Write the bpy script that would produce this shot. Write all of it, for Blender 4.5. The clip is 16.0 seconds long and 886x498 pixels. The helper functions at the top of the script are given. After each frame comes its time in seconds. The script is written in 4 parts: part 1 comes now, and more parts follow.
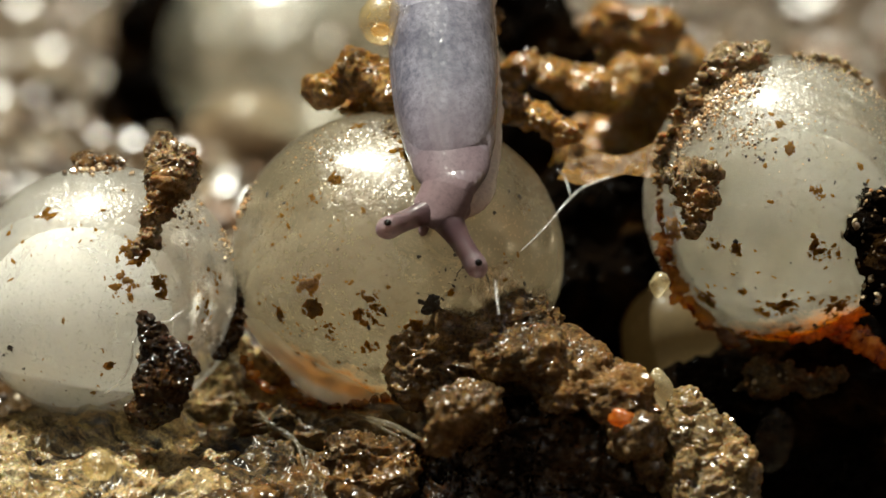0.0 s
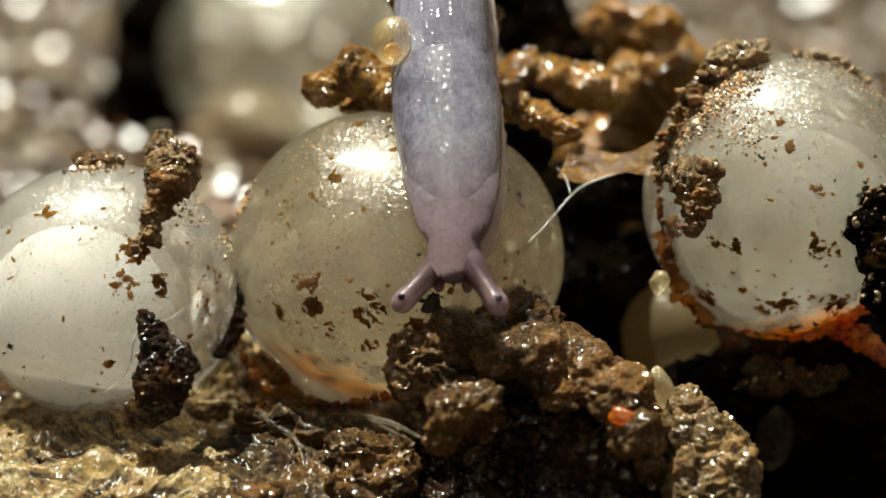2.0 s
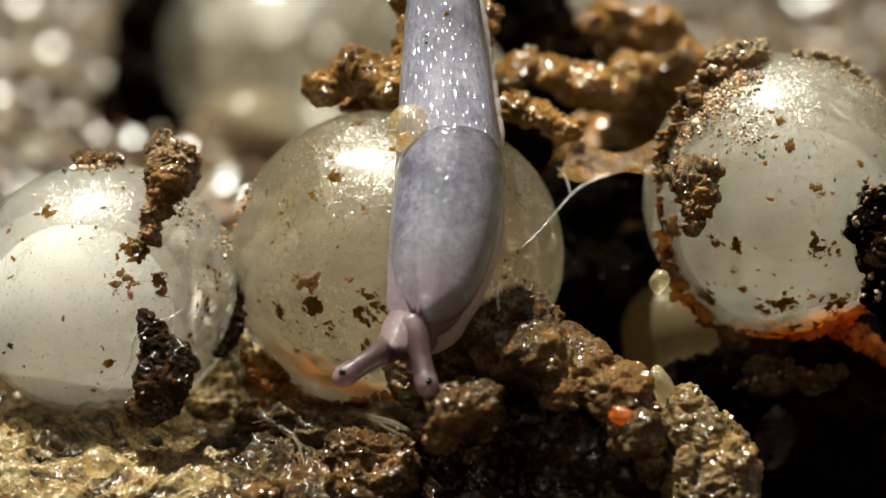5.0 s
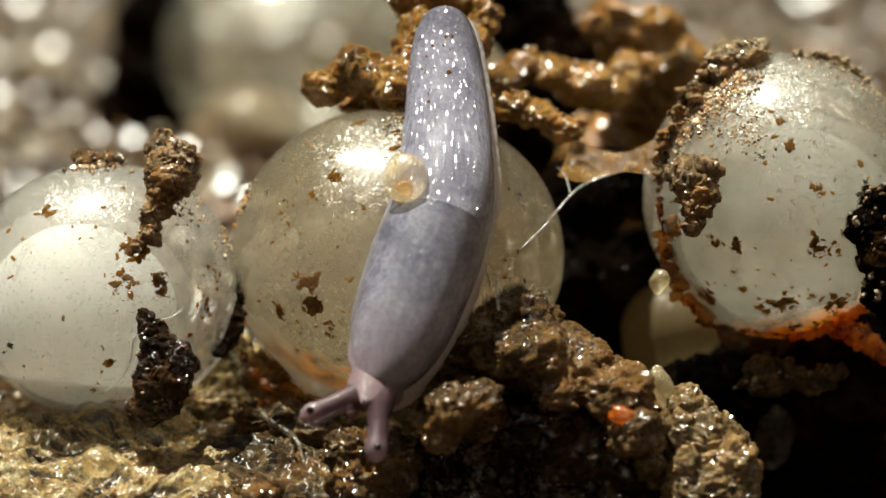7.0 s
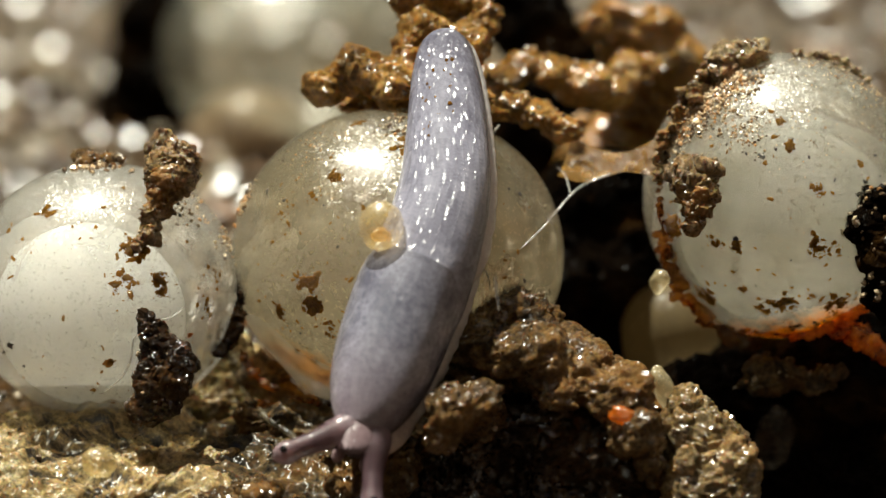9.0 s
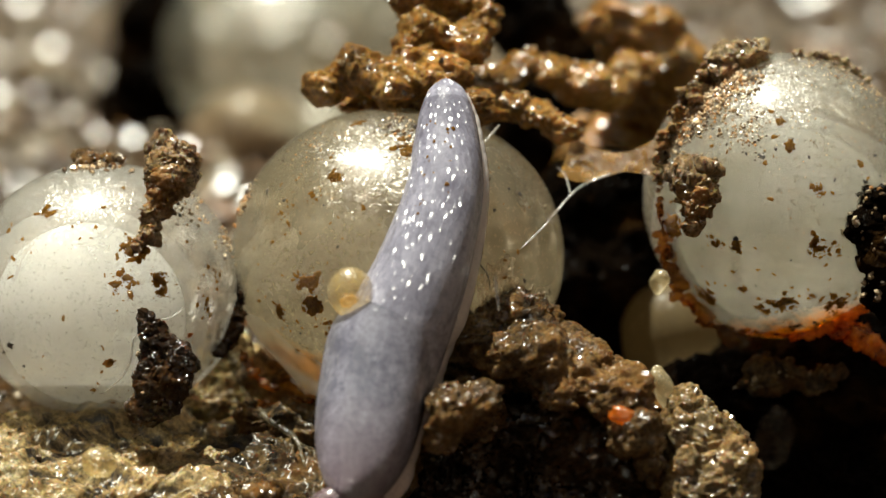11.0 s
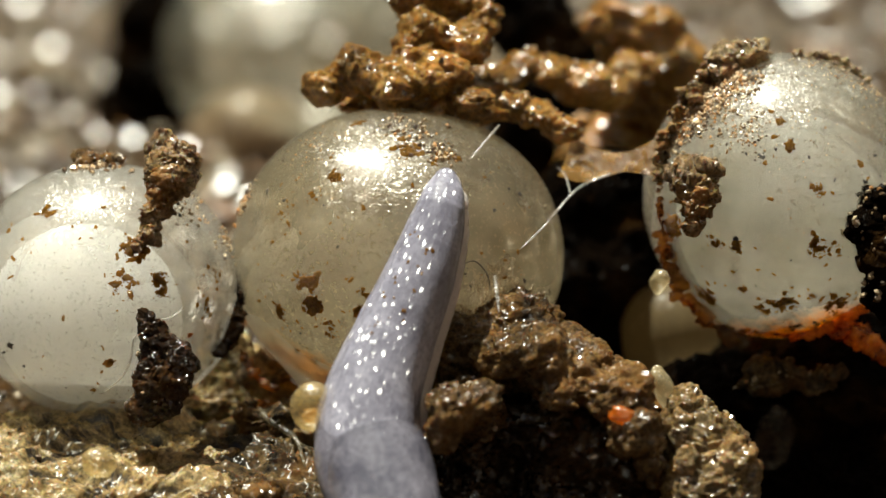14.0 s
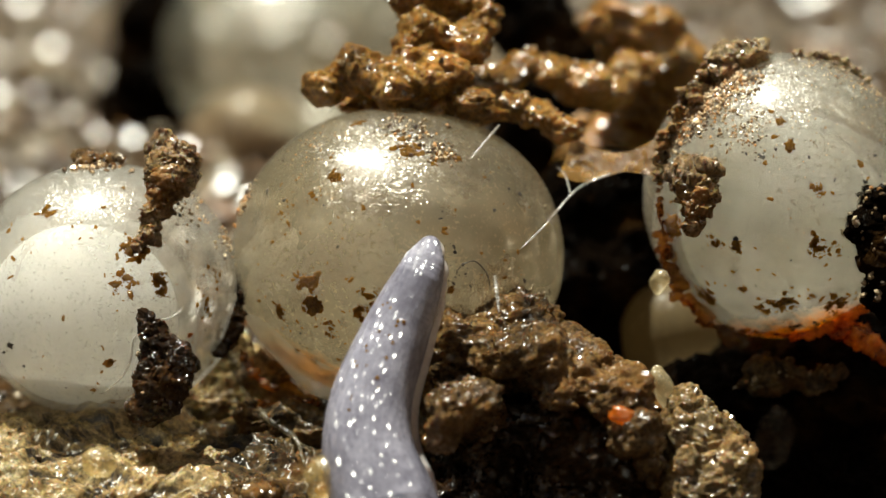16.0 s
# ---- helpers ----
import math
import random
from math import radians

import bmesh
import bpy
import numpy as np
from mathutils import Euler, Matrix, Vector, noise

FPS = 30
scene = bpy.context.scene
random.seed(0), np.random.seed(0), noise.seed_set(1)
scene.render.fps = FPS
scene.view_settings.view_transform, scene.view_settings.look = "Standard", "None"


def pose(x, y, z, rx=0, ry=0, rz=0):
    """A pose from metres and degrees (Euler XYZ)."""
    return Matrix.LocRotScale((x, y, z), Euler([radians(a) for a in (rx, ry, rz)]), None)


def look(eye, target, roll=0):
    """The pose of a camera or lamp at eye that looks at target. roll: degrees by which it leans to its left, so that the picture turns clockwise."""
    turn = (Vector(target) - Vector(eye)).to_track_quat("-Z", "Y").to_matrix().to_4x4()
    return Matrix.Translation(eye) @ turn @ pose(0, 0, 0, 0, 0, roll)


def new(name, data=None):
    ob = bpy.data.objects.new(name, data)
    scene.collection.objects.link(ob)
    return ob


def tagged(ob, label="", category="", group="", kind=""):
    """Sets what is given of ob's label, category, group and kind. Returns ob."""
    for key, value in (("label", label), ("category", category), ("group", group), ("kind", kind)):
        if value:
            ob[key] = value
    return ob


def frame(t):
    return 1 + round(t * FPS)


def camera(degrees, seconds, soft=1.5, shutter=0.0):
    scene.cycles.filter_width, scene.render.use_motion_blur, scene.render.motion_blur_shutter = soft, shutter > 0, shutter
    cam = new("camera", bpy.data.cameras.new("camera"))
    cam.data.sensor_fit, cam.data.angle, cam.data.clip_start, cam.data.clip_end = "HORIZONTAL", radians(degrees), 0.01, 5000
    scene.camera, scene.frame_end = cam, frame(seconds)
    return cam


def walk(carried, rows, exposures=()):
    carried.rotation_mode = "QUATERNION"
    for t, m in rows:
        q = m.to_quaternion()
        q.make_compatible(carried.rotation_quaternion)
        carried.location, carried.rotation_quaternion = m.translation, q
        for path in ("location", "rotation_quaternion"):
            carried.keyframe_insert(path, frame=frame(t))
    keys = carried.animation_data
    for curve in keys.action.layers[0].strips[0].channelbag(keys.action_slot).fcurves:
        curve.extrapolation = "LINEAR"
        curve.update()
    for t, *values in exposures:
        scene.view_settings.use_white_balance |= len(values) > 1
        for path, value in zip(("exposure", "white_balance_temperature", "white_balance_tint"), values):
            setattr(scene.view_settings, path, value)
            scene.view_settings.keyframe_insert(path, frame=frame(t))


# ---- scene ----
# Lengths below are in millimetres; MM turns them into metres.
MM = 0.001
cam = camera(8.008, 16.0)
cam.data.dof.use_dof, cam.data.dof.focus_distance, cam.data.dof.aperture_fstop = True, 0.0980, 105


def stand(lift):
    return look((0, -96.593 * MM, (29.882 + lift) * MM), (0, 0, (4 + lift) * MM))


walk(cam, [(0, stand(0.043)), (1, stand(0.028)), (2, stand(0.015)), (4, stand(0.006)), (6.5, stand(0)), (16, stand(0))],
     exposures=[(0, 0.83, 6500, 1), (16, 0.83, 6500, 1)])

# ---- light: high sun from behind the eggs, clear sky ----
SUN = Vector((-0.20, 0.15, 0.96)).normalized()
sun = new("sun", bpy.data.lights.new("sun", "SUN"))
sun.data.energy, sun.data.angle, sun.data.color = 5.0, radians(0.53), (1.0, 0.945, 0.84)
sun.matrix_world = look(SUN * 0.3, (0, 0, 0))
world = bpy.data.worlds.new("sky")
scene.world = world
world.use_nodes = True
sky = world.node_tree.nodes.new("ShaderNodeTexSky")
sky.sky_type, sky.sun_disc = "NISHITA", False
sky.air_density, sky.dust_density, sky.ozone_density = 0.4, 0.1, 0.5
sky.sun_elevation, sky.sun_rotation = math.asin(SUN.z), math.atan2(SUN.x, SUN.y)
back = world.node_tree.nodes["Background"]
back.inputs["Strength"].default_value = 0.05
world.node_tree.links.new(sky.outputs[0], back.inputs[0])


# ---- materials ----
class Nodes:
    """A material's node tree, with textures in millimetres of the object."""

    def __init__(self, name):
        self.mat = bpy.data.materials.new(name)
        self.mat.use_nodes = True
        self.t = self.mat.node_tree
        self.t.nodes.clear()
        self.out = self.add("ShaderNodeOutputMaterial")
        tc = self.add("ShaderNodeTexCoord")
        self.map = self.add("ShaderNodeMapping", Scale=(1000, 1000, 1000))
        self.link(tc.outputs["Object"], self.map.inputs[0])
        self.mm = self.map.outputs[0]

    def add(self, kind, **values):
        n = self.t.nodes.new(kind)
        for k, v in values.items():
            n.inputs[k.replace("_", " ")].default_value = v
        return n

    def link(self, a, b):
        self.t.links.new(a, b)

    def noise(self, scale, detail=4, rough=0.55, distort=0.0):
        n = self.add("ShaderNodeTexNoise", Scale=scale, Detail=detail, Roughness=rough, Distortion=distort)
        self.link(self.mm, n.inputs["Vector"])
        return n.outputs["Fac"]

    def cells(self, scale, feature="F1"):
        n = self.add("ShaderNodeTexVoronoi", Scale=scale)
        n.feature = feature
        if feature == "SMOOTH_F1":
            n.inputs["Smoothness"].default_value = 0.3
        self.link(self.mm, n.inputs["Vector"])
        return n.outputs["Distance"]

    def ramp(self, fac, *stops):
        n = self.add("ShaderNodeValToRGB")
        while len(n.color_ramp.elements) < len(stops):
            n.color_ramp.elements.new(0.5)
        for e, (p, c) in zip(n.color_ramp.elements, stops):
            e.position = p
            e.color = (*c, 1) if isinstance(c, tuple) else (c, c, c, 1)
        self.link(fac, n.inputs[0])
        return n.outputs[0]

    def mix(self, fac, a, b, mode="MIX"):
        n = self.t.nodes.new("ShaderNodeMix")
        n.data_type, n.blend_type = "RGBA", mode
        for v, i in ((fac, 0), (a, 6), (b, 7)):
            if isinstance(v, (int, float)):
                n.inputs[i].default_value = v
            elif isinstance(v, tuple):
                n.inputs[i].default_value = (*v, 1)
            else:
                self.link(v, n.inputs[i])
        return n.outputs[2]

    def bump(self, height, depth, strength=1.0, normal=None):
        n = self.add("ShaderNodeBump", Strength=strength, Distance=depth * MM)
        self.link(height, n.inputs["Height"])
        if normal:
            self.link(normal, n.inputs["Normal"])
        return n.outputs[0]

    def facets(self, scale, tilt):
        """Normals of a glittering film: every little cell leans its own way."""
        cell = self.add("ShaderNodeTexVoronoi", Scale=scale)
        self.link(self.mm, cell.inputs["Vector"])
        lean = self.add("ShaderNodeVectorMath")
        lean.operation = "SUBTRACT"
        self.link(cell.outputs["Color"], lean.inputs[0])
        lean.inputs[1].default_value = (0.5, 0.5, 0.5)
        add = self.add("ShaderNodeVectorMath")
        add.operation = "MULTIPLY_ADD"
        self.link(lean.outputs[0], add.inputs[0])
        add.inputs[1].default_value = (tilt, tilt, tilt)
        geo = self.add("ShaderNodeNewGeometry")
        self.link(geo.outputs["Normal"], add.inputs[2])
        unit = self.add("ShaderNodeVectorMath")
        unit.operation = "NORMALIZE"
        self.link(add.outputs[0], unit.inputs[0])
        return unit.outputs[0]

    def blend(self, fac, a, b):
        n = self.add("ShaderNodeMixShader")
        if isinstance(fac, (int, float)):
            n.inputs[0].default_value = fac
        else:
            self.link(fac, n.inputs[0])
        self.link(a, n.inputs[1])
        self.link(b, n.inputs[2])
        return n.outputs[0]

    def shader(self, kind, color=None, normal=None, **values):
        n = self.add(kind, **values)
        if color is not None:
            if isinstance(color, tuple):
                n.inputs[0].default_value = (*color, 1)
            else:
                self.link(color, n.inputs[0])
        if normal:
            self.link(normal, n.inputs["Normal"])
        return n

    def sheen(self, straight):
        """Gloss of a wet film, the same from both sides."""
        lw = self.add("ShaderNodeLayerWeight", Blend=0.5)
        p = self.add("ShaderNodeMath")
        p.operation = "POWER"
        p.inputs[1].default_value = 4.0
        self.link(lw.outputs["Facing"], p.inputs[0])
        s = self.add("ShaderNodeMath")
        s.operation = "MULTIPLY_ADD"
        s.inputs[1].default_value, s.inputs[2].default_value = 0.8 * min(1.0, straight / 0.07) * 0.9, straight
        self.link(p.outputs[0], s.inputs[0])
        return s.outputs[0]

    def done(self, shader):
        self.link(shader, self.out.inputs[0])
        return self.mat


def soil(name, dark, mid, light, wet=0.8, rust=0.25, patch=0.9, gleam=0.16, ripple=(15.0, 1.2), shine=0.1, deep=0.0, swirl=0.0):
    m = Nodes(name)
    base = m.ramp(m.noise(patch, 6, 0.65, swirl), (0.30 + 0.06 * swirl, dark), (0.52, mid), (0.74, light))
    grain = m.ramp(m.noise(12, 5, 0.75), (0.34, 0.15), (0.62, 1.1))
    col = m.mix(1.0, base, grain, "MULTIPLY")
    red = m.ramp(m.noise(0.8, 4), (0.52, 0.0), (0.66, rust))
    col = m.mix(red, col, (0.38, 0.165, 0.03))
    relief = m.bump(m.noise(17, 6, 0.8), 0.10)
    p = m.shader("ShaderNodeBsdfPrincipled", col, relief, Coat_Roughness=gleam, Coat_IOR=1.65, Specular_IOR_Level=shine,
                 Subsurface_Weight=deep, Subsurface_Scale=0.22 * MM)
    p.inputs["Subsurface Radius"].default_value = (1.0, 0.42, 0.10)
    p.inputs["Coat Tint"].default_value = (1.0, 0.86, 0.62, 1.0)
    m.link(m.ramp(m.noise(3, 3), (0.35, 0.5), (0.65, 0.85)), p.inputs["Roughness"])
    m.link(m.ramp(m.noise(2.4, 5, 0.65), (0.40, wet * 0.1), (0.56, wet)), p.inputs["Coat Weight"])
    m.link(m.facets(ripple[0], ripple[1]), p.inputs["Coat Normal"])
    return m.done(p.outputs[0])


MUD = soil("wet_mud", (0.010, 0.005, 0.0015), (0.19, 0.112, 0.045), (0.52, 0.37, 0.19), 1.0, 0.3, 1.1, 0.2, (10.0, 1.2), deep=0.15)
MUD_GOLD = soil("golden_wet_mud", (0.06, 0.022, 0.003), (0.50, 0.28, 0.075), (0.88, 0.66, 0.34), 1.0, 0.5, 1.0, 0.24, (8.0, 1.0), deep=0.35)
# near-black albedo stands for deep shade as well as dark mud
MUD_DARK_SHADED = soil("dark_mud_with_shade", (0.003, 0.0015, 0.0007), (0.006, 0.003, 0.001), (0.014, 0.007, 0.002), 0.03, 0.06, shine=0.01)
# dark glossy mud; also colours the mound's shaded underside
MUD_WEDGE_SHADE = soil("dark_glossy_mud_and_shade", (0.006, 0.003, 0.001), (0.04, 0.018, 0.006), (0.14, 0.075, 0.028), 0.9, 0.1, 1.2, 0.2, (11.0, 1.2), 0.05, 0.15)
MUD_DRY = soil("crumbly_soil", (0.05, 0.025, 0.009), (0.38, 0.26, 0.14), (0.80, 0.68, 0.50), 0.6, 0.6, 2.2, 0.22, (16.0, 1.1), deep=0.3)
PALE_SOIL = soil("pale_crumbly_soil", (0.16, 0.09, 0.035), (0.52, 0.41, 0.25), (0.86, 0.77, 0.58), 0.6, 0.3, 2.6, 0.25, (16.0, 1.0), deep=0.3)
GROUND = soil("ground_soil", (0.008, 0.004, 0.002), (0.055, 0.031, 0.012), (0.24, 0.16, 0.075), 0.9, 0.25, 0.6)
SHELF = soil("glossy_tan_soil", (0.03, 0.016, 0.005), (0.58, 0.43, 0.20), (0.90, 0.77, 0.50), 0.6, 0.15, 1.1, 0.3, (3.4, 0.42), 0.25, 0.2, 1.4)
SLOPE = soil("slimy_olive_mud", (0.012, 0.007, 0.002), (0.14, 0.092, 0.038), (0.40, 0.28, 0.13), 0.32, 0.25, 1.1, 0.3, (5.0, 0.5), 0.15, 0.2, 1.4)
SPILL = soil("glossy_brown_mud", (0.03, 0.016, 0.005), (0.34, 0.245, 0.125), (0.78, 0.64, 0.41), 1.0, 0.2, 0.9, 0.2, (7.0, 1.0), deep=0.2)


def grit_material(name, wet, pale=1.0, gleam=0.22):
    """Loose grains: every grain has its own colour."""
    m = Nodes(name)
    geo = m.add("ShaderNodeNewGeometry")
    c = m.ramp(geo.outputs["Random Per Island"], (0.0, (0.03, 0.015, 0.006)), (0.3, (0.16, 0.09, 0.038)), (0.55, (0.34, 0.235, 0.12)),
               (0.8, (0.55, 0.45, 0.30)), (0.93, (0.42, 0.19, 0.05)))
    c = m.mix(1.0, c, m.ramp(m.noise(14, 3), (0.3, 0.55 * pale), (0.7, pale)), "MULTIPLY")
    p = m.shader("ShaderNodeBsdfPrincipled", c, m.bump(m.noise(9), 0.02), Roughness=0.4, Coat_Weight=wet, Coat_Roughness=gleam, Coat_IOR=1.7)
    return m.done(p.outputs[0])


GRIT = grit_material("wet_grit", 1.0)
GRIT_BACK = grit_material("far_grit", 0.8, 0.6, 0.3)
FLAKE = grit_material("wet_flake", 1.0, 0.8, 0.26)
GRIT_TAN = grit_material("tan_grit", 0.6, 1.6)


def rust_slime(name, dim):
    m = Nodes(name)
    c = m.ramp(m.noise(3.0, 6, 0.75), (0.38, (0.03, 0.010, 0.002)), (0.45, (0.66 * dim, 0.20 * dim, 0.012 * dim)), (0.60, (1.0 * dim, 0.40 * dim, 0.03 * dim)))
    rel = m.bump(m.noise(7, 4), 0.05)
    body = m.blend(0.5, m.shader("ShaderNodeBsdfDiffuse", c).outputs[0], m.shader("ShaderNodeBsdfTranslucent", c).outputs[0])
    clear = m.shader("ShaderNodeBsdfTransparent", (0.95, 0.62, 0.22)).outputs[0]
    gloss = m.shader("ShaderNodeBsdfGlossy", (1.0, 1.0, 1.0), rel, Roughness=0.12)
    return m.done(m.blend(0.05, m.blend(m.ramp(m.noise(1.6, 4), (0.35, 0.10), (0.62, 0.70)), clear, body), gloss.outputs[0]))


# orange slime, albedo raised to stand for light focused by the egg
RUST_LIT = rust_slime("rust_slime", 1.0)
RUST_BROWN = rust_slime("brown_slime", 0.22)


def egg_shell(name, milk, tint, stain, wet=0.07, glow=(0.97, 0.95, 0.90), lit=0.72, foot=None, lens=0.0):
    """Wet jelly coat: partly clear, partly milky, light passes into it."""
    m = Nodes(name)
    veil = m.ramp(m.noise(0.55, 4, 0.6), (0.3, milk - 0.10), (0.7, milk + 0.10))
    stained = m.ramp(m.noise(1.2, 9, 0.78, 0.6), (0.60, 0.0), (0.72, stain))
    dusty = m.ramp(m.noise(14, 4, 0.75), (0.56, 0.0), (0.68, 0.32))
    col = m.mix(dusty, m.mix(stained, tint, (0.40, 0.20, 0.05)), (0.50, 0.36, 0.16))
    grain = m.bump(m.noise(26, 2, 0.6), 0.020)
    soft = m.bump(m.noise(2.5, 3), 0.008)
    if foot:
        toward, first, last, rusty = foot
        reach = m.add("ShaderNodeVectorMath")
        reach.operation = "DOT_PRODUCT"
        m.link(m.mm, reach.inputs[0])
        reach.inputs[1].default_value = Vector(toward).normalized()
        uneven = m.add("ShaderNodeMath")
        uneven.operation = "MULTIPLY_ADD"
        uneven.inputs[1].default_value = 0.7
        m.link(m.noise(2.2, 8, 0.75), uneven.inputs[0])
        m.link(reach.outputs["Value"], uneven.inputs[2])
        band = m.add("ShaderNodeMapRange")
        band.inputs["From Min"].default_value, band.inputs["From Max"].default_value = first + 0.35, last + 0.35
        m.link(uneven.outputs[0], band.inputs["Value"])
        slimy = m.ramp(band.outputs[0], (0.0, 0.0), (0.4, 0.6), (1.0, 1.0))
        col = m.mix(band.outputs[0], col, m.ramp(m.noise(2.4, 5, 0.7), (0.40, tuple(0.12 * a for a in rusty)), (0.47, tuple(0.6 * a for a in rusty)), (0.60, rusty)))
    solid = m.blend(lit, m.shader("ShaderNodeBsdfDiffuse", col).outputs[0],
                    m.shader("ShaderNodeBsdfTranslucent", col).outputs[0])
    clear = m.blend(lens, m.shader("ShaderNodeBsdfTransparent", glow).outputs[0],
                    m.shader("ShaderNodeBsdfRefraction", glow, soft, Roughness=0.06, IOR=1.3).outputs[0])
    cover = m.mix(1.0, m.mix(1.0, veil, stained, "ADD"), dusty, "ADD")
    if foot:
        cover = m.mix(1.0, cover, slimy, "ADD")
    body = m.blend(cover, clear, solid)
    spark = m.shader("ShaderNodeBsdfGlossy", (1.0, 1.0, 1.0), grain, Roughness=0.14).outputs[0]
    glitter = m.shader("ShaderNodeBsdfGlossy", (1.0, 0.97, 0.9), m.facets(52, 0.6), Roughness=0.24).outputs[0]
    spark = m.blend(0.6, spark, glitter)
    core = m.shader("ShaderNodeBsdfGlossy", (1.0, 1.0, 1.0), soft, Roughness=0.22).outputs[0]
    return m.done(m.blend(m.sheen(wet), body, m.blend(0.72, core, spark)))


SHELL_WHITE = egg_shell("white_egg_jelly", 0.20, (0.92, 0.91, 0.86), 0.5, 0.08, (0.97, 0.95, 0.90), 0.85, None, 0.25)
SHELL_CREAM = egg_shell("cream_egg_jelly", 0.28, (0.82, 0.75, 0.57), 0.6, 0.09, (0.82, 0.76, 0.64), 0.9, ((-0.42, -0.25, -0.87), 1.88, 2.15, (0.62, 0.24, 0.02)), 0.5)
SHELL_GREY = egg_shell("grey_egg_jelly", 0.34, (0.55, 0.55, 0.46), 0.5)
SHELL_CLEAR = egg_shell("pale_egg_jelly", 0.18, (0.86, 0.83, 0.70), 0.5, 0.08, (0.90, 0.90, 0.88), 0.82, ((0.22, -0.25, -0.94), 1.74, 2.08, (0.80, 0.25, 0.01)), 0.5)
JELLY_AMBER = egg_shell("amber_jelly", 0.22, (0.98, 0.74, 0.30), 0.3)
HUSK = egg_shell("clear_husk", 0.14, (0.15, 0.125, 0.10), 0.3, 0.012)
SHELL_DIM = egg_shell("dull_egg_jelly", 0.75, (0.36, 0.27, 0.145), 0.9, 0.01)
JELLY_GOLD = egg_shell("golden_jelly", 0.4, (1.0, 0.56, 0.10), 0.2)
JELLY_PALE = egg_shell("pale_jelly", 0.34, (0.86, 0.72, 0.44), 0.4)


def yolk(name, col, thin):
    """Milky living matter; light wanders through it."""
    m = Nodes(name)
    c = m.mix(m.noise(0.5, 3), tuple(a * 0.9 for a in col), col)
    p = m.shader("ShaderNodeBsdfPrincipled", c, Roughness=0.5, Subsurface_Weight=1.0, Subsurface_Scale=8.0 * MM, Specular_IOR_Level=0.1)
    p.inputs["Subsurface Radius"].default_value = (1.0, 0.97, 0.85)
    clear = m.shader("ShaderNodeBsdfTransparent", (0.98, 0.97, 0.94)).outputs[0]
    return m.done(m.blend(m.ramp(m.noise(0.6, 3), (0.3, thin), (0.7, thin * 0.75)), p.outputs[0], clear))


YOLK_WHITE = yolk("white_embryo", (0.90, 0.92, 0.92), 0.2)
YOLK_CREAM = yolk("cream_embryo", (0.93, 0.90, 0.77), 0.72)
FLUID = yolk("milky_fluid", (0.96, 0.93, 0.84), 0.82)
YOLK_FAINT = yolk("faint_embryo", (0.90, 0.89, 0.78), 0.85)


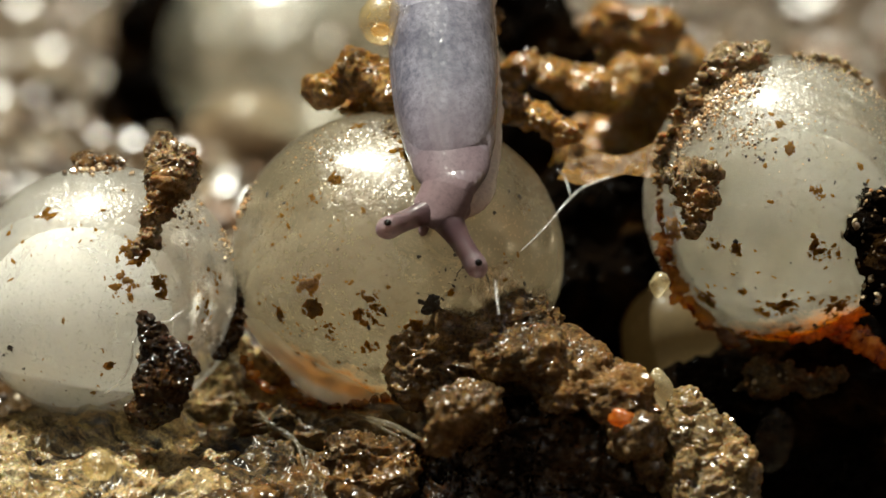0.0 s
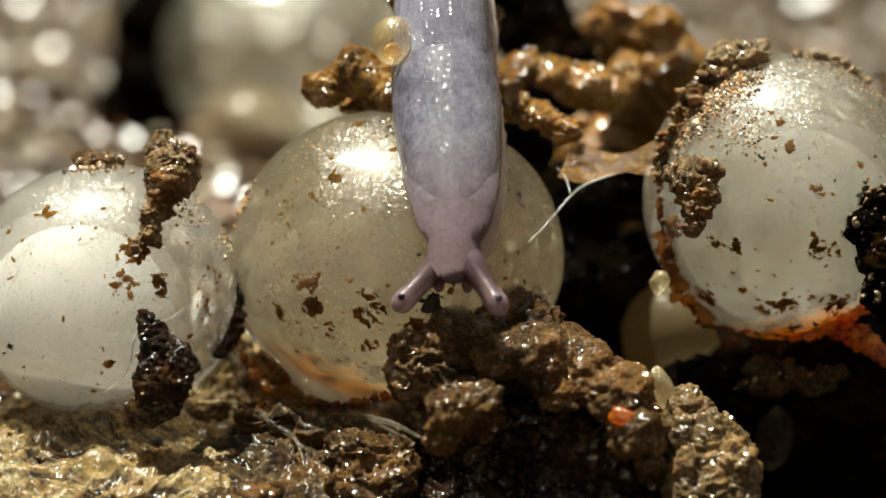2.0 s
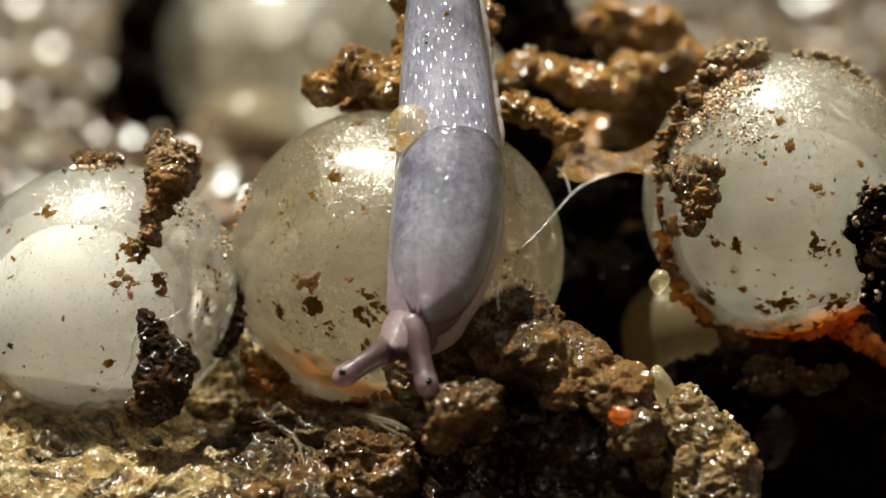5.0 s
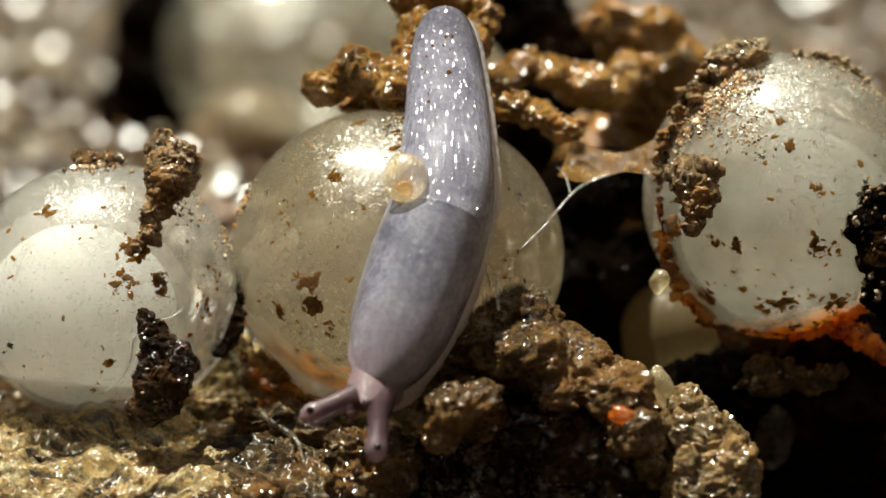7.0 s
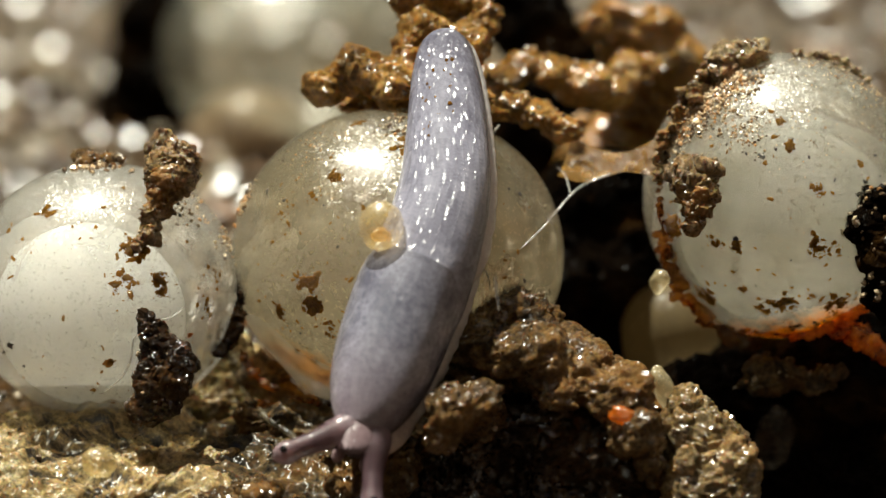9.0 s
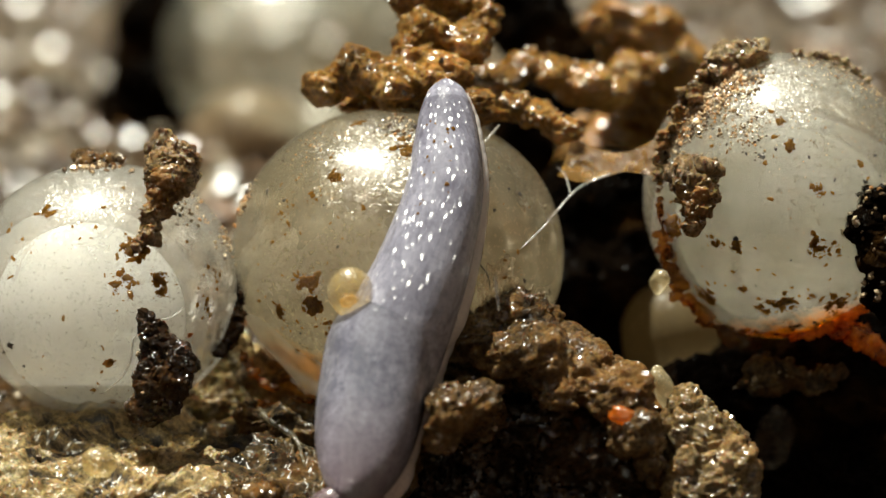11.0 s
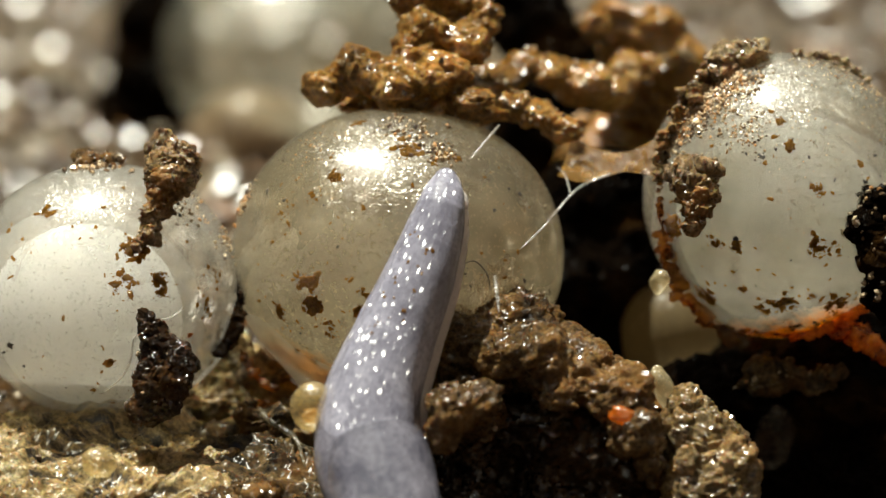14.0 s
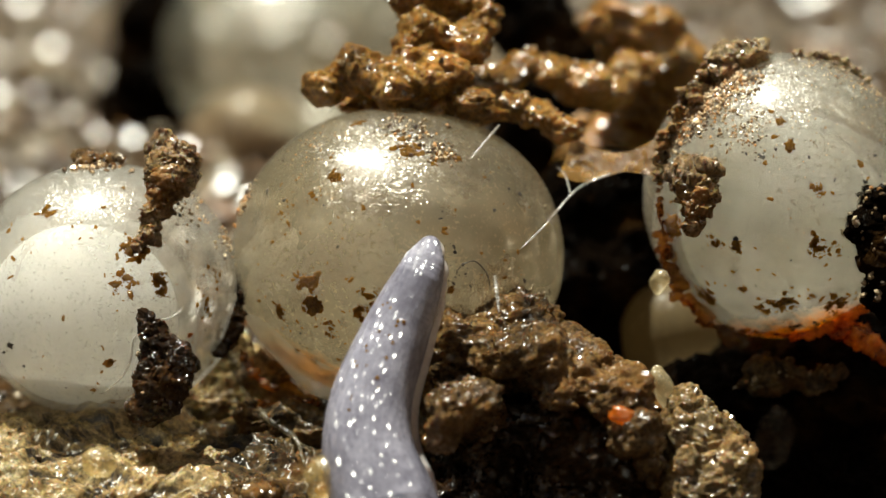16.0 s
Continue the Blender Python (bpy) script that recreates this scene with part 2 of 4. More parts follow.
def skin(name, col, dark, pink, line, lumps, soft=0.0, whole=False, tip=False, wet=1.0, clear=0.0):
    """Slug skin; the attribute "rest" holds each point's place on the stretched-out animal (y: 0 at the tail tip)."""
    m = Nodes(name)
    rest = m.add("ShaderNodeAttribute")
    rest.attribute_name = "rest"
    m.mm = rest.outputs["Vector"]
    sp = m.add("ShaderNodeSeparateXYZ")
    m.link(m.mm, sp.inputs[0])
    near = m.add("ShaderNodeMath")
    near.operation = "ABSOLUTE"
    m.link(sp.outputs[0], near.inputs[0])
    drawn = m.add("ShaderNodeMapping", Scale=(1.0, 0.10, 1.0))
    m.link(m.mm, drawn.inputs[0])
    plain, m.mm = m.mm, drawn.outputs[0]
    stripe = m.ramp(near.outputs[0], (0.10, line), (0.48, 0.0))
    stripe = m.mix(1.0, stripe, m.ramp(m.noise(1.6, 3), (0.35, 0.2), (0.6, 1.0)), "MULTIPLY")
    stretched, m.mm = m.mm, plain
    speck = m.ramp(m.noise(13, 3, 0.7), (0.44, 0.0), (0.70, 0.55))
    m.mm = plain if whole else stretched
    cloud = m.ramp(m.noise(1.9, 4, 0.65), (0.38, 0.0), (0.66, 0.72))
    c = m.mix(speck, col, dark)
    c = m.mix(cloud, c, dark)
    c = m.mix(stripe, c, dark)
    fore = m.add("ShaderNodeMapRange")
    fore.inputs["From Min"].default_value, fore.inputs["From Max"].default_value = 5.2, 7.4
    m.link(sp.outputs[1], fore.inputs["Value"])
    if tip:
        along = m.add("ShaderNodeMapRange")
        along.inputs["From Min"].default_value, along.inputs["From Max"].default_value = 7.3, 8.7
        m.link(sp.outputs[1], along.inputs["Value"])
        pink = m.ramp(along.outputs[0], (0.0, col), (0.35, dark), (0.72, dark), (0.92, tuple(0.8 * a for a in col)))
        c = pink
    c = m.mix(fore.outputs[0], c, m.mix(speck, pink, dark if tip else tuple(0.55 * a for a in pink)))
    relief = m.bump(m.noise(9, 2), 0.004, lumps)
    long = m.add("ShaderNodeMapping", Scale=(1.0, 0.5, 1.0))
    m.link(plain, long.inputs[0])
    m.mm = long.outputs[0]
    if lumps >= 1.0:
        dome = m.add("ShaderNodeMath")
        dome.operation = "POWER"
        dome.inputs[1].default_value = 2.0
        m.link(m.cells(9.5), dome.inputs[0])
        film = m.bump(m.noise(5, 3), 0.05, 1.0, m.bump(dome.outputs[0], 0.08))
    else:
        film = m.bump(m.noise(3, 3), 0.06, 1.0, m.bump(m.cells(10.0, "SMOOTH_F1"), 0.055, lumps))
    p = m.shader("ShaderNodeBsdfPrincipled", c, relief, Roughness=0.5, Coat_Weight=wet, Coat_Roughness=0.2, Coat_IOR=1.7,
                 Subsurface_Weight=soft, Subsurface_Scale=0.7 * MM, Specular_IOR_Level=0.3 if wet > 0.1 else 0.12)
    p.inputs["Subsurface Radius"].default_value = (1.0, 0.8, 0.75)
    m.link(film, p.inputs["Coat Normal"])
    if lumps >= 1.0:
        m.link(m.ramp(m.noise(1.8, 3), (0.36, 0.35), (0.50, 1.0)), p.inputs["Coat Weight"])
    if clear:
        return m.done(m.blend(clear, p.outputs[0], m.shader("ShaderNodeBsdfTransparent", (0.95, 0.88, 0.88)).outputs[0]))
    return m.done(p.outputs[0])


SKIN = skin("grey_slug_skin", (0.36, 0.35, 0.435), (0.10, 0.095, 0.14), (0.18, 0.125, 0.14), 0.35, 1.0, 0.0, True)
SKIN_SIDE = skin("smooth_flank_skin", (0.285, 0.27, 0.33), (0.06, 0.058, 0.09), (0.18, 0.125, 0.14), 0.6, 0.4, 0.0, True)
SKIN_MANTLE = skin("mantle_skin", (0.285, 0.275, 0.34), (0.04, 0.04, 0.07), (0.18, 0.125, 0.14), 0.95, 0.4, 0.0, True)
SKIN_NECK = skin("neck_skin", (0.23, 0.205, 0.245), (0.055, 0.05, 0.075), (0.17, 0.115, 0.125), 0.5, 0.4, 0.0, True, False, 0.03)
SKIN_HEAD = skin("pink_head_skin", (0.25, 0.175, 0.19), (0.11, 0.07, 0.08), (0.22, 0.15, 0.16), 0.0, 0.4, 0.2, True, False, 0.02)
SKIN_TENTACLE = skin("tentacle_skin", (0.30, 0.215, 0.24), (0.09, 0.05, 0.06), (0.27, 0.19, 0.21), 0.0, 0.2, 0.8, True, True, 0.15, 0.3)
SKIN_FOOT = skin("pale_foot_skin", (0.66, 0.57, 0.53), (0.42, 0.35, 0.36), (0.54, 0.42, 0.39), 0.0, 0.3, 0.6)


def gloss_paint(name, col, rough=0.2, **more):
    m = Nodes(name)
    c = m.mix(m.noise(4, 4), tuple(a * 0.7 for a in col), col)
    return m.done(m.shader("ShaderNodeBsdfPrincipled", c, m.bump(m.noise(12), 0.006), Roughness=rough, **more).outputs[0])


def stain_material(name, col):
    m = Nodes(name)
    c = m.mix(m.noise(9, 4, 0.7), tuple(a * 0.35 for a in col), col)
    body = m.blend(0.7, m.shader("ShaderNodeBsdfDiffuse", c).outputs[0], m.shader("ShaderNodeBsdfTranslucent", c).outputs[0])
    clear = m.shader("ShaderNodeBsdfTransparent", (0.80, 0.55, 0.22)).outputs[0]
    gloss = m.shader("ShaderNodeBsdfGlossy", (1.0, 1.0, 1.0), m.bump(m.noise(12), 0.02), Roughness=0.2)
    return m.done(m.blend(0.05, m.blend(m.ramp(m.noise(6, 4), (0.36, 0.3), (0.58, 0.92)), clear, body), gloss.outputs[0]))


EYE = gloss_paint("black_eye", (0.006, 0.005, 0.006), 0.15)
STONE = gloss_paint("tan_stone", (0.40, 0.29, 0.18), 0.3, Coat_Weight=0.6, Coat_Roughness=0.1)
SAND = gloss_paint("pale_sand_grain", (0.55, 0.42, 0.24), 0.25, Coat_Weight=0.6, Coat_Roughness=0.08)
FLECK = stain_material("brown_fleck", (0.52, 0.27, 0.03))
BLACK = gloss_paint("black_fleck", (0.012, 0.008, 0.006), 0.35, Coat_Weight=0.5)
GLOW_ORANGE = egg_shell("orange_crystal", 0.75, (0.95, 0.27, 0.02), 0.5)
ORANGE = gloss_paint("orange_grain", (0.42, 0.10, 0.012), 0.25, Coat_Weight=0.6)


def film_material(name, cover, col, wet=0.10):
    m = Nodes(name)
    body = m.blend(0.5, m.shader("ShaderNodeBsdfDiffuse", col).outputs[0], m.shader("ShaderNodeBsdfTranslucent", col).outputs[0])
    clear = m.shader("ShaderNodeBsdfTransparent", (0.98, 0.96, 0.93)).outputs[0]
    gloss = m.shader("ShaderNodeBsdfGlossy", (1.0, 1.0, 1.0), m.bump(m.noise(8), 0.09), Roughness=0.18)
    return m.done(m.blend(wet, m.blend(m.ramp(m.noise(3.2, 5, 0.7), (0.35, cover * 0.25), (0.7, cover)), clear, body), gloss.outputs[0]))


SLIME = film_material("slime_film", 0.85, (0.36, 0.20, 0.05), 0.03)
SLIME_GREY = film_material("grey_slime", 0.5, (0.26, 0.22, 0.14), 0.04)
THREAD = film_material("slime_thread", 0.38, (0.80, 0.78, 0.72), 0.3)


# ---- mesh helpers ----
def mesh_of(name, bm, material, smooth=True):
    me = bpy.data.meshes.new(name)
    for v in bm.verts:
        v.co *= MM
    bm.to_mesh(me)
    bm.free()
    me.materials.append(material)
    if smooth:
        me.shade_smooth()
    return me


def part(name, bm, material, parent, label="", at=(0, 0, 0), turn=(0, 0, 0), smooth=True):
    ob = new(name, mesh_of(name, bm, material, smooth))
    ob.parent = parent
    ob.matrix_basis = pose(*(a * MM for a in at), *turn)
    return tagged(ob, label)


def thing(name, bm, material, at, label, category, group="", kind="", turn=(0, 0, 0), smooth=True):
    ob = new(name, mesh_of(name, bm, material, smooth))
    ob.matrix_basis = pose(*(a * MM for a in at), *turn)
    return tagged(ob, label, category, group, kind)


def group_at(name, at, label, category, group=""):
    ob = new(name)
    ob.empty_display_size = 0.3 * MM
    ob.location = Vector(at) * MM
    return tagged(ob, label, category, group)


def ball(radii, segs=48, rings=32, lump=0.0, scale=1.0, seed=0):
    bm = bmesh.new()
    bmesh.ops.create_uvsphere(bm, u_segments=segs, v_segments=rings, radius=1)
    shift = Vector((seed * 7.13, seed * 3.7, seed * 1.9))
    for v in bm.verts:
        k = 1 + lump * noise.noise(v.co * scale + shift)
        v.co = Vector(a * b * k for a, b in zip(v.co, radii))
    return bm


def rock(radii, seed, level=3, lump=0.3, scale=1.3, fine=0.1):
    bm = bmesh.new()
    bmesh.ops.create_icosphere(bm, subdivisions=level, radius=1)
    shift = Vector((seed * 5.31, seed * 2.17, seed * 9.4))
    for v in bm.verts:
        p = v.co * scale + shift
        k = 1 + lump * noise.noise(p) + fine * noise.noise(p * 3.7) + fine * 0.5 * noise.noise(p * 9)
        v.co = Vector(a * b * k for a, b in zip(v.co, radii))
    return bm


def mud_mass(at, blobs, seed, voxel=0.05, low=0.25, lump=0.14, fine=0.05):
    """Blobs (offset and radii) grown into one crumbly mass around `at`."""
    bm = bmesh.new()
    for k, (x, y, z, rx, ry, rz) in enumerate(blobs):
        made = bmesh.ops.create_icosphere(bm, subdivisions=4, radius=1)["verts"]
        for v in made:
            v.co = Vector((x - at[0] + v.co.x * rx, y - at[1] + v.co.y * ry, z - at[2] + v.co.z * rz))
    me = bpy.data.meshes.new("raw")
    bm.to_mesh(me)
    bm.free()
    tmp = new("raw", me)
    mod = tmp.modifiers.new("remesh", "REMESH")
    mod.mode, mod.voxel_size = "VOXEL", voxel
    got = bpy.data.meshes.new_from_object(tmp.evaluated_get(bpy.context.evaluated_depsgraph_get()))
    bpy.data.objects.remove(tmp)
    bm = bmesh.new()
    bm.from_mesh(got)
    for _ in range(12 if voxel >= 0.03 else 3):
        bmesh.ops.smooth_vert(bm, verts=bm.verts, factor=0.5, use_axis_x=True, use_axis_y=True, use_axis_z=True)
    bm.normal_update()
    shift = Vector((seed * 5.31, seed * 2.17, seed * 9.4))
    offs = []
    for v in bm.verts:
        p = v.co + shift
        p = Vector((p.x * 0.85, p.y, p.z * 1.2))
        bent = p + 0.22 * noise.noise_vector(p * 1.7)
        crumb = noise.fractal(bent * 1.6, 0.75, 2.1, 4)
        crease = 0.3 - abs(noise.noise(bent * 2.9 + Vector((7, 2, 5))))
        pit = max(0.0, 0.25 - noise.voronoi(bent * 3.3)[0][0])
        offs.append(v.normal * (low * noise.noise(p * 0.9) + lump * (1.1 * crumb + 0.5 * crease)
                                + fine * (1.5 * noise.fractal(bent * 6.0, 0.6, 2.3, 4) - 2.2 * pit)))
    for v, o in zip(bm.verts, offs):
        v.co += o
    return bm


def tube(points, radii, segs=10):
    """A tapering closed tube along points."""
    bm = bmesh.new()
    pts = [Vector(p) for p in points]
    rings = []
    for i, p in enumerate(pts):
        d = (pts[min(i + 1, len(pts) - 1)] - pts[max(i - 1, 0)]).normalized()
        side = d.cross(Vector((0.31, 0.2, 0.93))).normalized()
        up = side.cross(d)
        rings.append([bm.verts.new(p + (side * math.cos(a) + up * math.sin(a)) * radii[i])
                      for a in (2 * math.pi * k / segs for k in range(segs))])
    for a, b in zip(rings, rings[1:]):
        for k in range(segs):
            bm.faces.new((a[k], a[(k + 1) % segs], b[(k + 1) % segs], b[k]))
    bm.faces.new(rings[0][::-1])
    bm.faces.new(rings[-1])
    bmesh.ops.recalc_face_normals(bm, faces=bm.faces)
    return bm


def spline(points, per=24):
    """Smooth places along points with their length from the first."""
    pts = [Vector(p) for p in points]
    pts = [2 * pts[0] - pts[1], *pts, 2 * pts[-1] - pts[-2]]
    out = []
    for a, b, c, d in zip(pts, pts[1:], pts[2:], pts[3:]):
        for k in range(per):
            u = k / per
            out.append(0.5 * (2 * b + (c - a) * u + (2 * a - 5 * b + 4 * c - d) * u * u + (3 * b - a - 3 * c + d) * u ** 3))
    out.append(pts[-2])
    dist = [0.0]
    for a, b in zip(out, out[1:]):
        dist.append(dist[-1] + (b - a).length)
    return np.array(out), np.array(dist)


# ---- ground: one sheet of wet soil, fine where the eggs lie; unseen rim added against sky light ----
def ramp01(x, lo, hi):
    k = max(0.0, min(1.0, (x - lo) / (hi - lo)))
    return k * k * (3 - 2 * k)


def ground_z(x, y):
    """Height of the soil, in millimetres."""
    h = 1.35 + 0.42 * min(y, 0.0) - 0.5 * ramp01(y, 3, 12)
    h -= 1.6 * ramp01(x, 1.5, 4.0) * ramp01(-y, -1.0, 3.0)
    h -= 1.1 * math.exp(-((x - 2.6) / 1.6) ** 2 - ((y - 1.5) / 2.5) ** 2)
    h = max(h, -1.5)
    away = math.hypot(x, y - 5)
    # high bank out of view, added to shut out the sky's fill light
    bank = ramp01(away, 104, 205)
    h += 420 * bank
    p = Vector((x, y, 0.0))
    h += 30 * ramp01(away, 60, 200) * noise.noise(p * 0.012) + 9 * ramp01(away, 45, 110) * noise.noise(p * 0.05)
    near = 1.0 / (1.0 + max(0.0, abs(x) - 14, abs(y - 8) - 24) * 0.05)
    h += near * (0.5 * noise.noise(p * 0.35) + 0.38 * (0.5 - noise.voronoi(p * 0.8)[0][0])
                 + 0.20 * (0.5 - noise.voronoi(p * 2.4 + Vector((3, 1, 7)))[0][0]) + 0.06 * noise.noise(p * 7))
    return h


def spread(n, fine, reach):
    """Steps from -reach to reach: even within +-fine, then each wider than the last."""
    inner = np.linspace(0, fine, n)
    outer = fine * (reach / fine) ** (np.arange(1, 61) / 60)
    half = np.concatenate([inner, outer])
    return np.concatenate([-half[:0:-1], half])


def ground():
    xs, ys = spread(180, 11, 40000), spread(190, 19, 40000) + 11
    bm = bmesh.new()
    grid = [[bm.verts.new((x, y, ground_z(x, y))) for x in xs] for y in ys]
    for a, b in zip(grid, grid[1:]):
        for k in range(len(xs) - 1):
            bm.faces.new((a[k], a[k + 1], b[k + 1], b[k]))
    return thing("ground", bm, GROUND, (0, 0, 0), "wet brown soil with lumps and crumbs", "soil", kind="structure")


ground()


# ---- loose grains ----
def grains(spots, rng, flat=0.75):
    """Faceted grains in one mesh. spots: (place, size)."""
    base = bmesh.new()
    bmesh.ops.create_icosphere(base, subdivisions=1, radius=1)
    base.verts.index_update()
    co = np.array([v.co[:] for v in base.verts])
    faces = np.array([[v.index for v in f.verts] for f in base.faces])
    base.free()
    verts, tris = [], []
    for place, size in spots:
        turn = np.array(Euler([rng.uniform(0, 6.28) for _ in range(3)]).to_matrix())
        shape = co * np.array([rng.uniform(0.6, 1.2) for _ in range(3)]) * np.array([[rng.uniform(0.75, 1.2)] for _ in co])
        shape[:, 2] *= flat
        tris.append(faces + len(verts) * len(co))
        verts.append((shape @ turn.T) * size + np.array(place))
    return np.concatenate(verts), np.concatenate(tris)


def grain_object(name, spots, material, parent, label, seed, category=""):
    v, f = grains(spots, random.Random(seed))
    me = bpy.data.meshes.new(name)
    me.from_pydata((v * MM).tolist(), [], f.tolist())
    me.materials.append(material)
    ob = new(name, me)
    ob.parent = parent
    return tagged(ob, label, category, kind="stuff")


def flakes(rng):
    """Thin flat flakes at all tilts on the ground behind the eggs, added for wet soil's glints."""
    verts, faces = [], []
    for k in range(4200):
        y = rng.uniform(7.0, 62.0)
        x = rng.uniform(-8.0 - y * 0.05, -1.0) if k % 3 else rng.uniform(1.5, 8.0 + y * 0.05)
        slope = Vector((ground_z(x - 0.5, y) - ground_z(x + 0.5, y), ground_z(x, y - 0.5) - ground_z(x, y + 0.5), 1.0)).normalized()
        up = (slope + Vector((rng.gauss(0, 0.3), rng.gauss(-0.1, 0.3), 0))).normalized()
        side = up.cross(Vector((0.3, 0.9, 0.2))).normalized()
        across = up.cross(side)
        r = rng.uniform(0.08, 0.2)
        at = Vector((x, y, ground_z(x, y) + 0.22 + r * 0.4))
        first = len(verts)
        verts += [at + up * r * 0.05, at - up * r * 0.25]
        verts += [at + (side * math.cos(a) + across * math.sin(a) * 0.8) * r * rng.uniform(0.8, 1.1) for a in (0, 0.9, 1.8, 2.7, 3.6, 4.5, 5.4)]
        for i in range(7):
            p, q = first + 2 + i, first + 2 + (i + 1) % 7
            faces += [(first, p, q), (first + 1, q, p)]
    me = bpy.data.meshes.new("flakes")
    me.from_pydata([v * MM for v in verts], [], faces)
    me.materials.append(FLAKE)
    tagged(new("wet_flakes", me), "thin flat flakes added for the wet soil's glints behind", "mica flakes", kind="stuff")


def background_grains():
    rng = random.Random(23)
    spots = []
    for _ in range(9000):
        y = rng.uniform(6.0, 62.0)
        x = rng.uniform(-1, 1) * (7.5 + y * 0.1)
        size = rng.choice((0.09, 0.13, 0.18, 0.24, 0.3)) * rng.uniform(0.7, 1.3)
        spots.append(((x, y, ground_z(x, y) + size * 0.35), size))
    grain_object("sand_grains", spots, GRIT_BACK, None, "wet sand and soil grains behind the eggs", 9, "sand")
    flakes(rng)
    spots = []
    for _ in range(260):
        x, y = rng.uniform(-8.5, 0), rng.uniform(-4.5, 4.5)
        size = rng.choice((0.05, 0.08, 0.12)) * rng.uniform(0.7, 1.3)
        spots.append(((x, y, ground_z(x, y) + size * 0.2), size))
    grain_object("soil_grains", spots, GRIT, None, "small wet soil grains round the eggs", 10, "sand")


background_grains()


# ---- eggs ----
EGGS, EMBRYOS = {}, {}


# swellings added to a jelly coat to place highlights: (direction, rise, width) in parts of the radius
SWELL = {2: ((-0.40, -0.49, 0.78), 0.0234, 0.17), 3: ((0.41, -0.54, 0.74), 0.016, 0.37)}


def lump_of(n, seed, lump=0.02):
    k = 1 + lump * noise.noise(Vector(n) * 1.4 + Vector((seed * 7.13, seed * 3.7, seed * 1.9)))
    if seed in SWELL:
        toward, rise, wide = SWELL[seed]
        k += rise * math.exp(-(Vector(n) - Vector(toward)).length_squared / wide ** 2)
    return k


def coat(radii, seed):
    bm = ball((1, 1, 1), 96, 64)
    for v in bm.verts:
        k = lump_of(v.co, seed)
        v.co = Vector(a * b * k for a, b in zip(v.co, radii))
    return bm


def egg(key, at, radii, shell, yolk_mat, core, label, seed=1):
    e = group_at("slug_egg", at, label, "slug egg", "clutch of slug eggs")
    part("jelly_coat", coat(radii, seed), shell, e)
    if core:
        EMBRYOS[key] = part("embryo", ball(core[1], 48, 32, 0.05, 1.1, seed + 4), yolk_mat, e, "pale milky embryo inside the egg", at=core[0])
    EGGS[key] = (e, radii, seed)
    return e


egg("a", (-5.35, -0.46, 3.46), (2.16, 2.0, 2.03), SHELL_WHITE, YOLK_WHITE, ((-0.42, -0.12, -0.36), (1.50, 1.42, 1.44)),
    "milky white translucent slug egg with mud smears, on wet soil")
egg("b", (-0.71, -0.02, 3.92), (2.64, 2.35, 2.32), SHELL_CREAM, YOLK_FAINT, ((-0.60, -0.9, -0.65), (0.45, 0.5, 0.48)),
    "large cream translucent slug egg speckled with soil", seed=2)
part("milky_fluid", ball((1.75, 1.45, 1.45), 48, 32, 0.10, 1.3, 12), FLUID, EGGS["b"][0], "faint cream fluid inside the egg", at=(-0.62, -0.35, -0.76))
egg("c", (5.38, 0.51, 4.75), (2.2, 2.1, 2.28), SHELL_CLEAR, YOLK_CREAM, ((0.08, -0.15, -0.50), (1.75, 1.6, 1.58)),
    "pale translucent slug egg with soil crumbs on top", seed=3)
egg("d", (-2.80, 19.32, 2.68), (2.5, 2.4, 2.0), SHELL_GREY, YOLK_WHITE, None,
    "pale translucent slug egg lying behind the clutch", seed=5)
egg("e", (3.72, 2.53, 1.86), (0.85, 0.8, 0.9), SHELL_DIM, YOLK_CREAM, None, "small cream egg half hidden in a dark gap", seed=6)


def on_egg(key, n, proud=0.0):
    """Place and outward turn on an egg, in the egg's own millimetres, from a unit direction."""
    _, radii, seed = EGGS[key]
    n = Vector(n).normalized()
    k = lump_of(n, seed)
    p = Vector(a * b * k for a, b in zip(n, radii))
    up = Vector(a / b for a, b in zip(n, radii)).normalized()
    return p + up * proud, up


def fleck_meshes():
    made = []
    for k in range(8):
        bm = rock((1.0, 0.5 + 0.06 * k, 0.16), 30 + k, 3, 0.8, 1.6, 0.45)
        made.append({m.name: mesh_of("fleck", bm.copy(), m) for m in (FLECK, BLACK, ORANGE)})
        bm.free()
    return made


FLECKS = fleck_meshes()


def fleck(key, n, size, mat, rng):
    e = EGGS[key][0]
    p, up = on_egg(key, n)
    ob = new("soil_fleck", rng.choice(FLECKS)[mat.name])
    ob.parent = e
    turn = up.to_track_quat("Z", "Y") @ Euler((0, 0, rng.uniform(0, 6.28))).to_quaternion()
    s = Vector((rng.uniform(0.7, 1.3), rng.uniform(0.6, 1.0), rng.uniform(0.5, 0.9))) * size
    ob.matrix_basis = Matrix.LocRotScale(p * MM, turn, s)


def flecks(key, seed, clusters, loose):
    """clusters: (direction, spread in mm, count, size). loose: how many single flecks all over the near face."""
    rng = random.Random(seed)
    radius = EGGS[key][1][0]
    for n, wide, count, size, mat in clusters:
        for _ in range(count * 4):
            d = Vector(n) + Vector([rng.gauss(0, 0.5) for _ in range(3)]) * wide / radius
            fleck(key, d, size * rng.choice((0.12, 0.16, 0.24, 0.42, 0.75)) * rng.uniform(0.7, 1.2), mat, rng)
    for _ in range(loose):
        d = Vector((rng.uniform(-0.9, 0.9), -rng.uniform(0.25, 1.0), rng.uniform(-0.8, 0.75)))
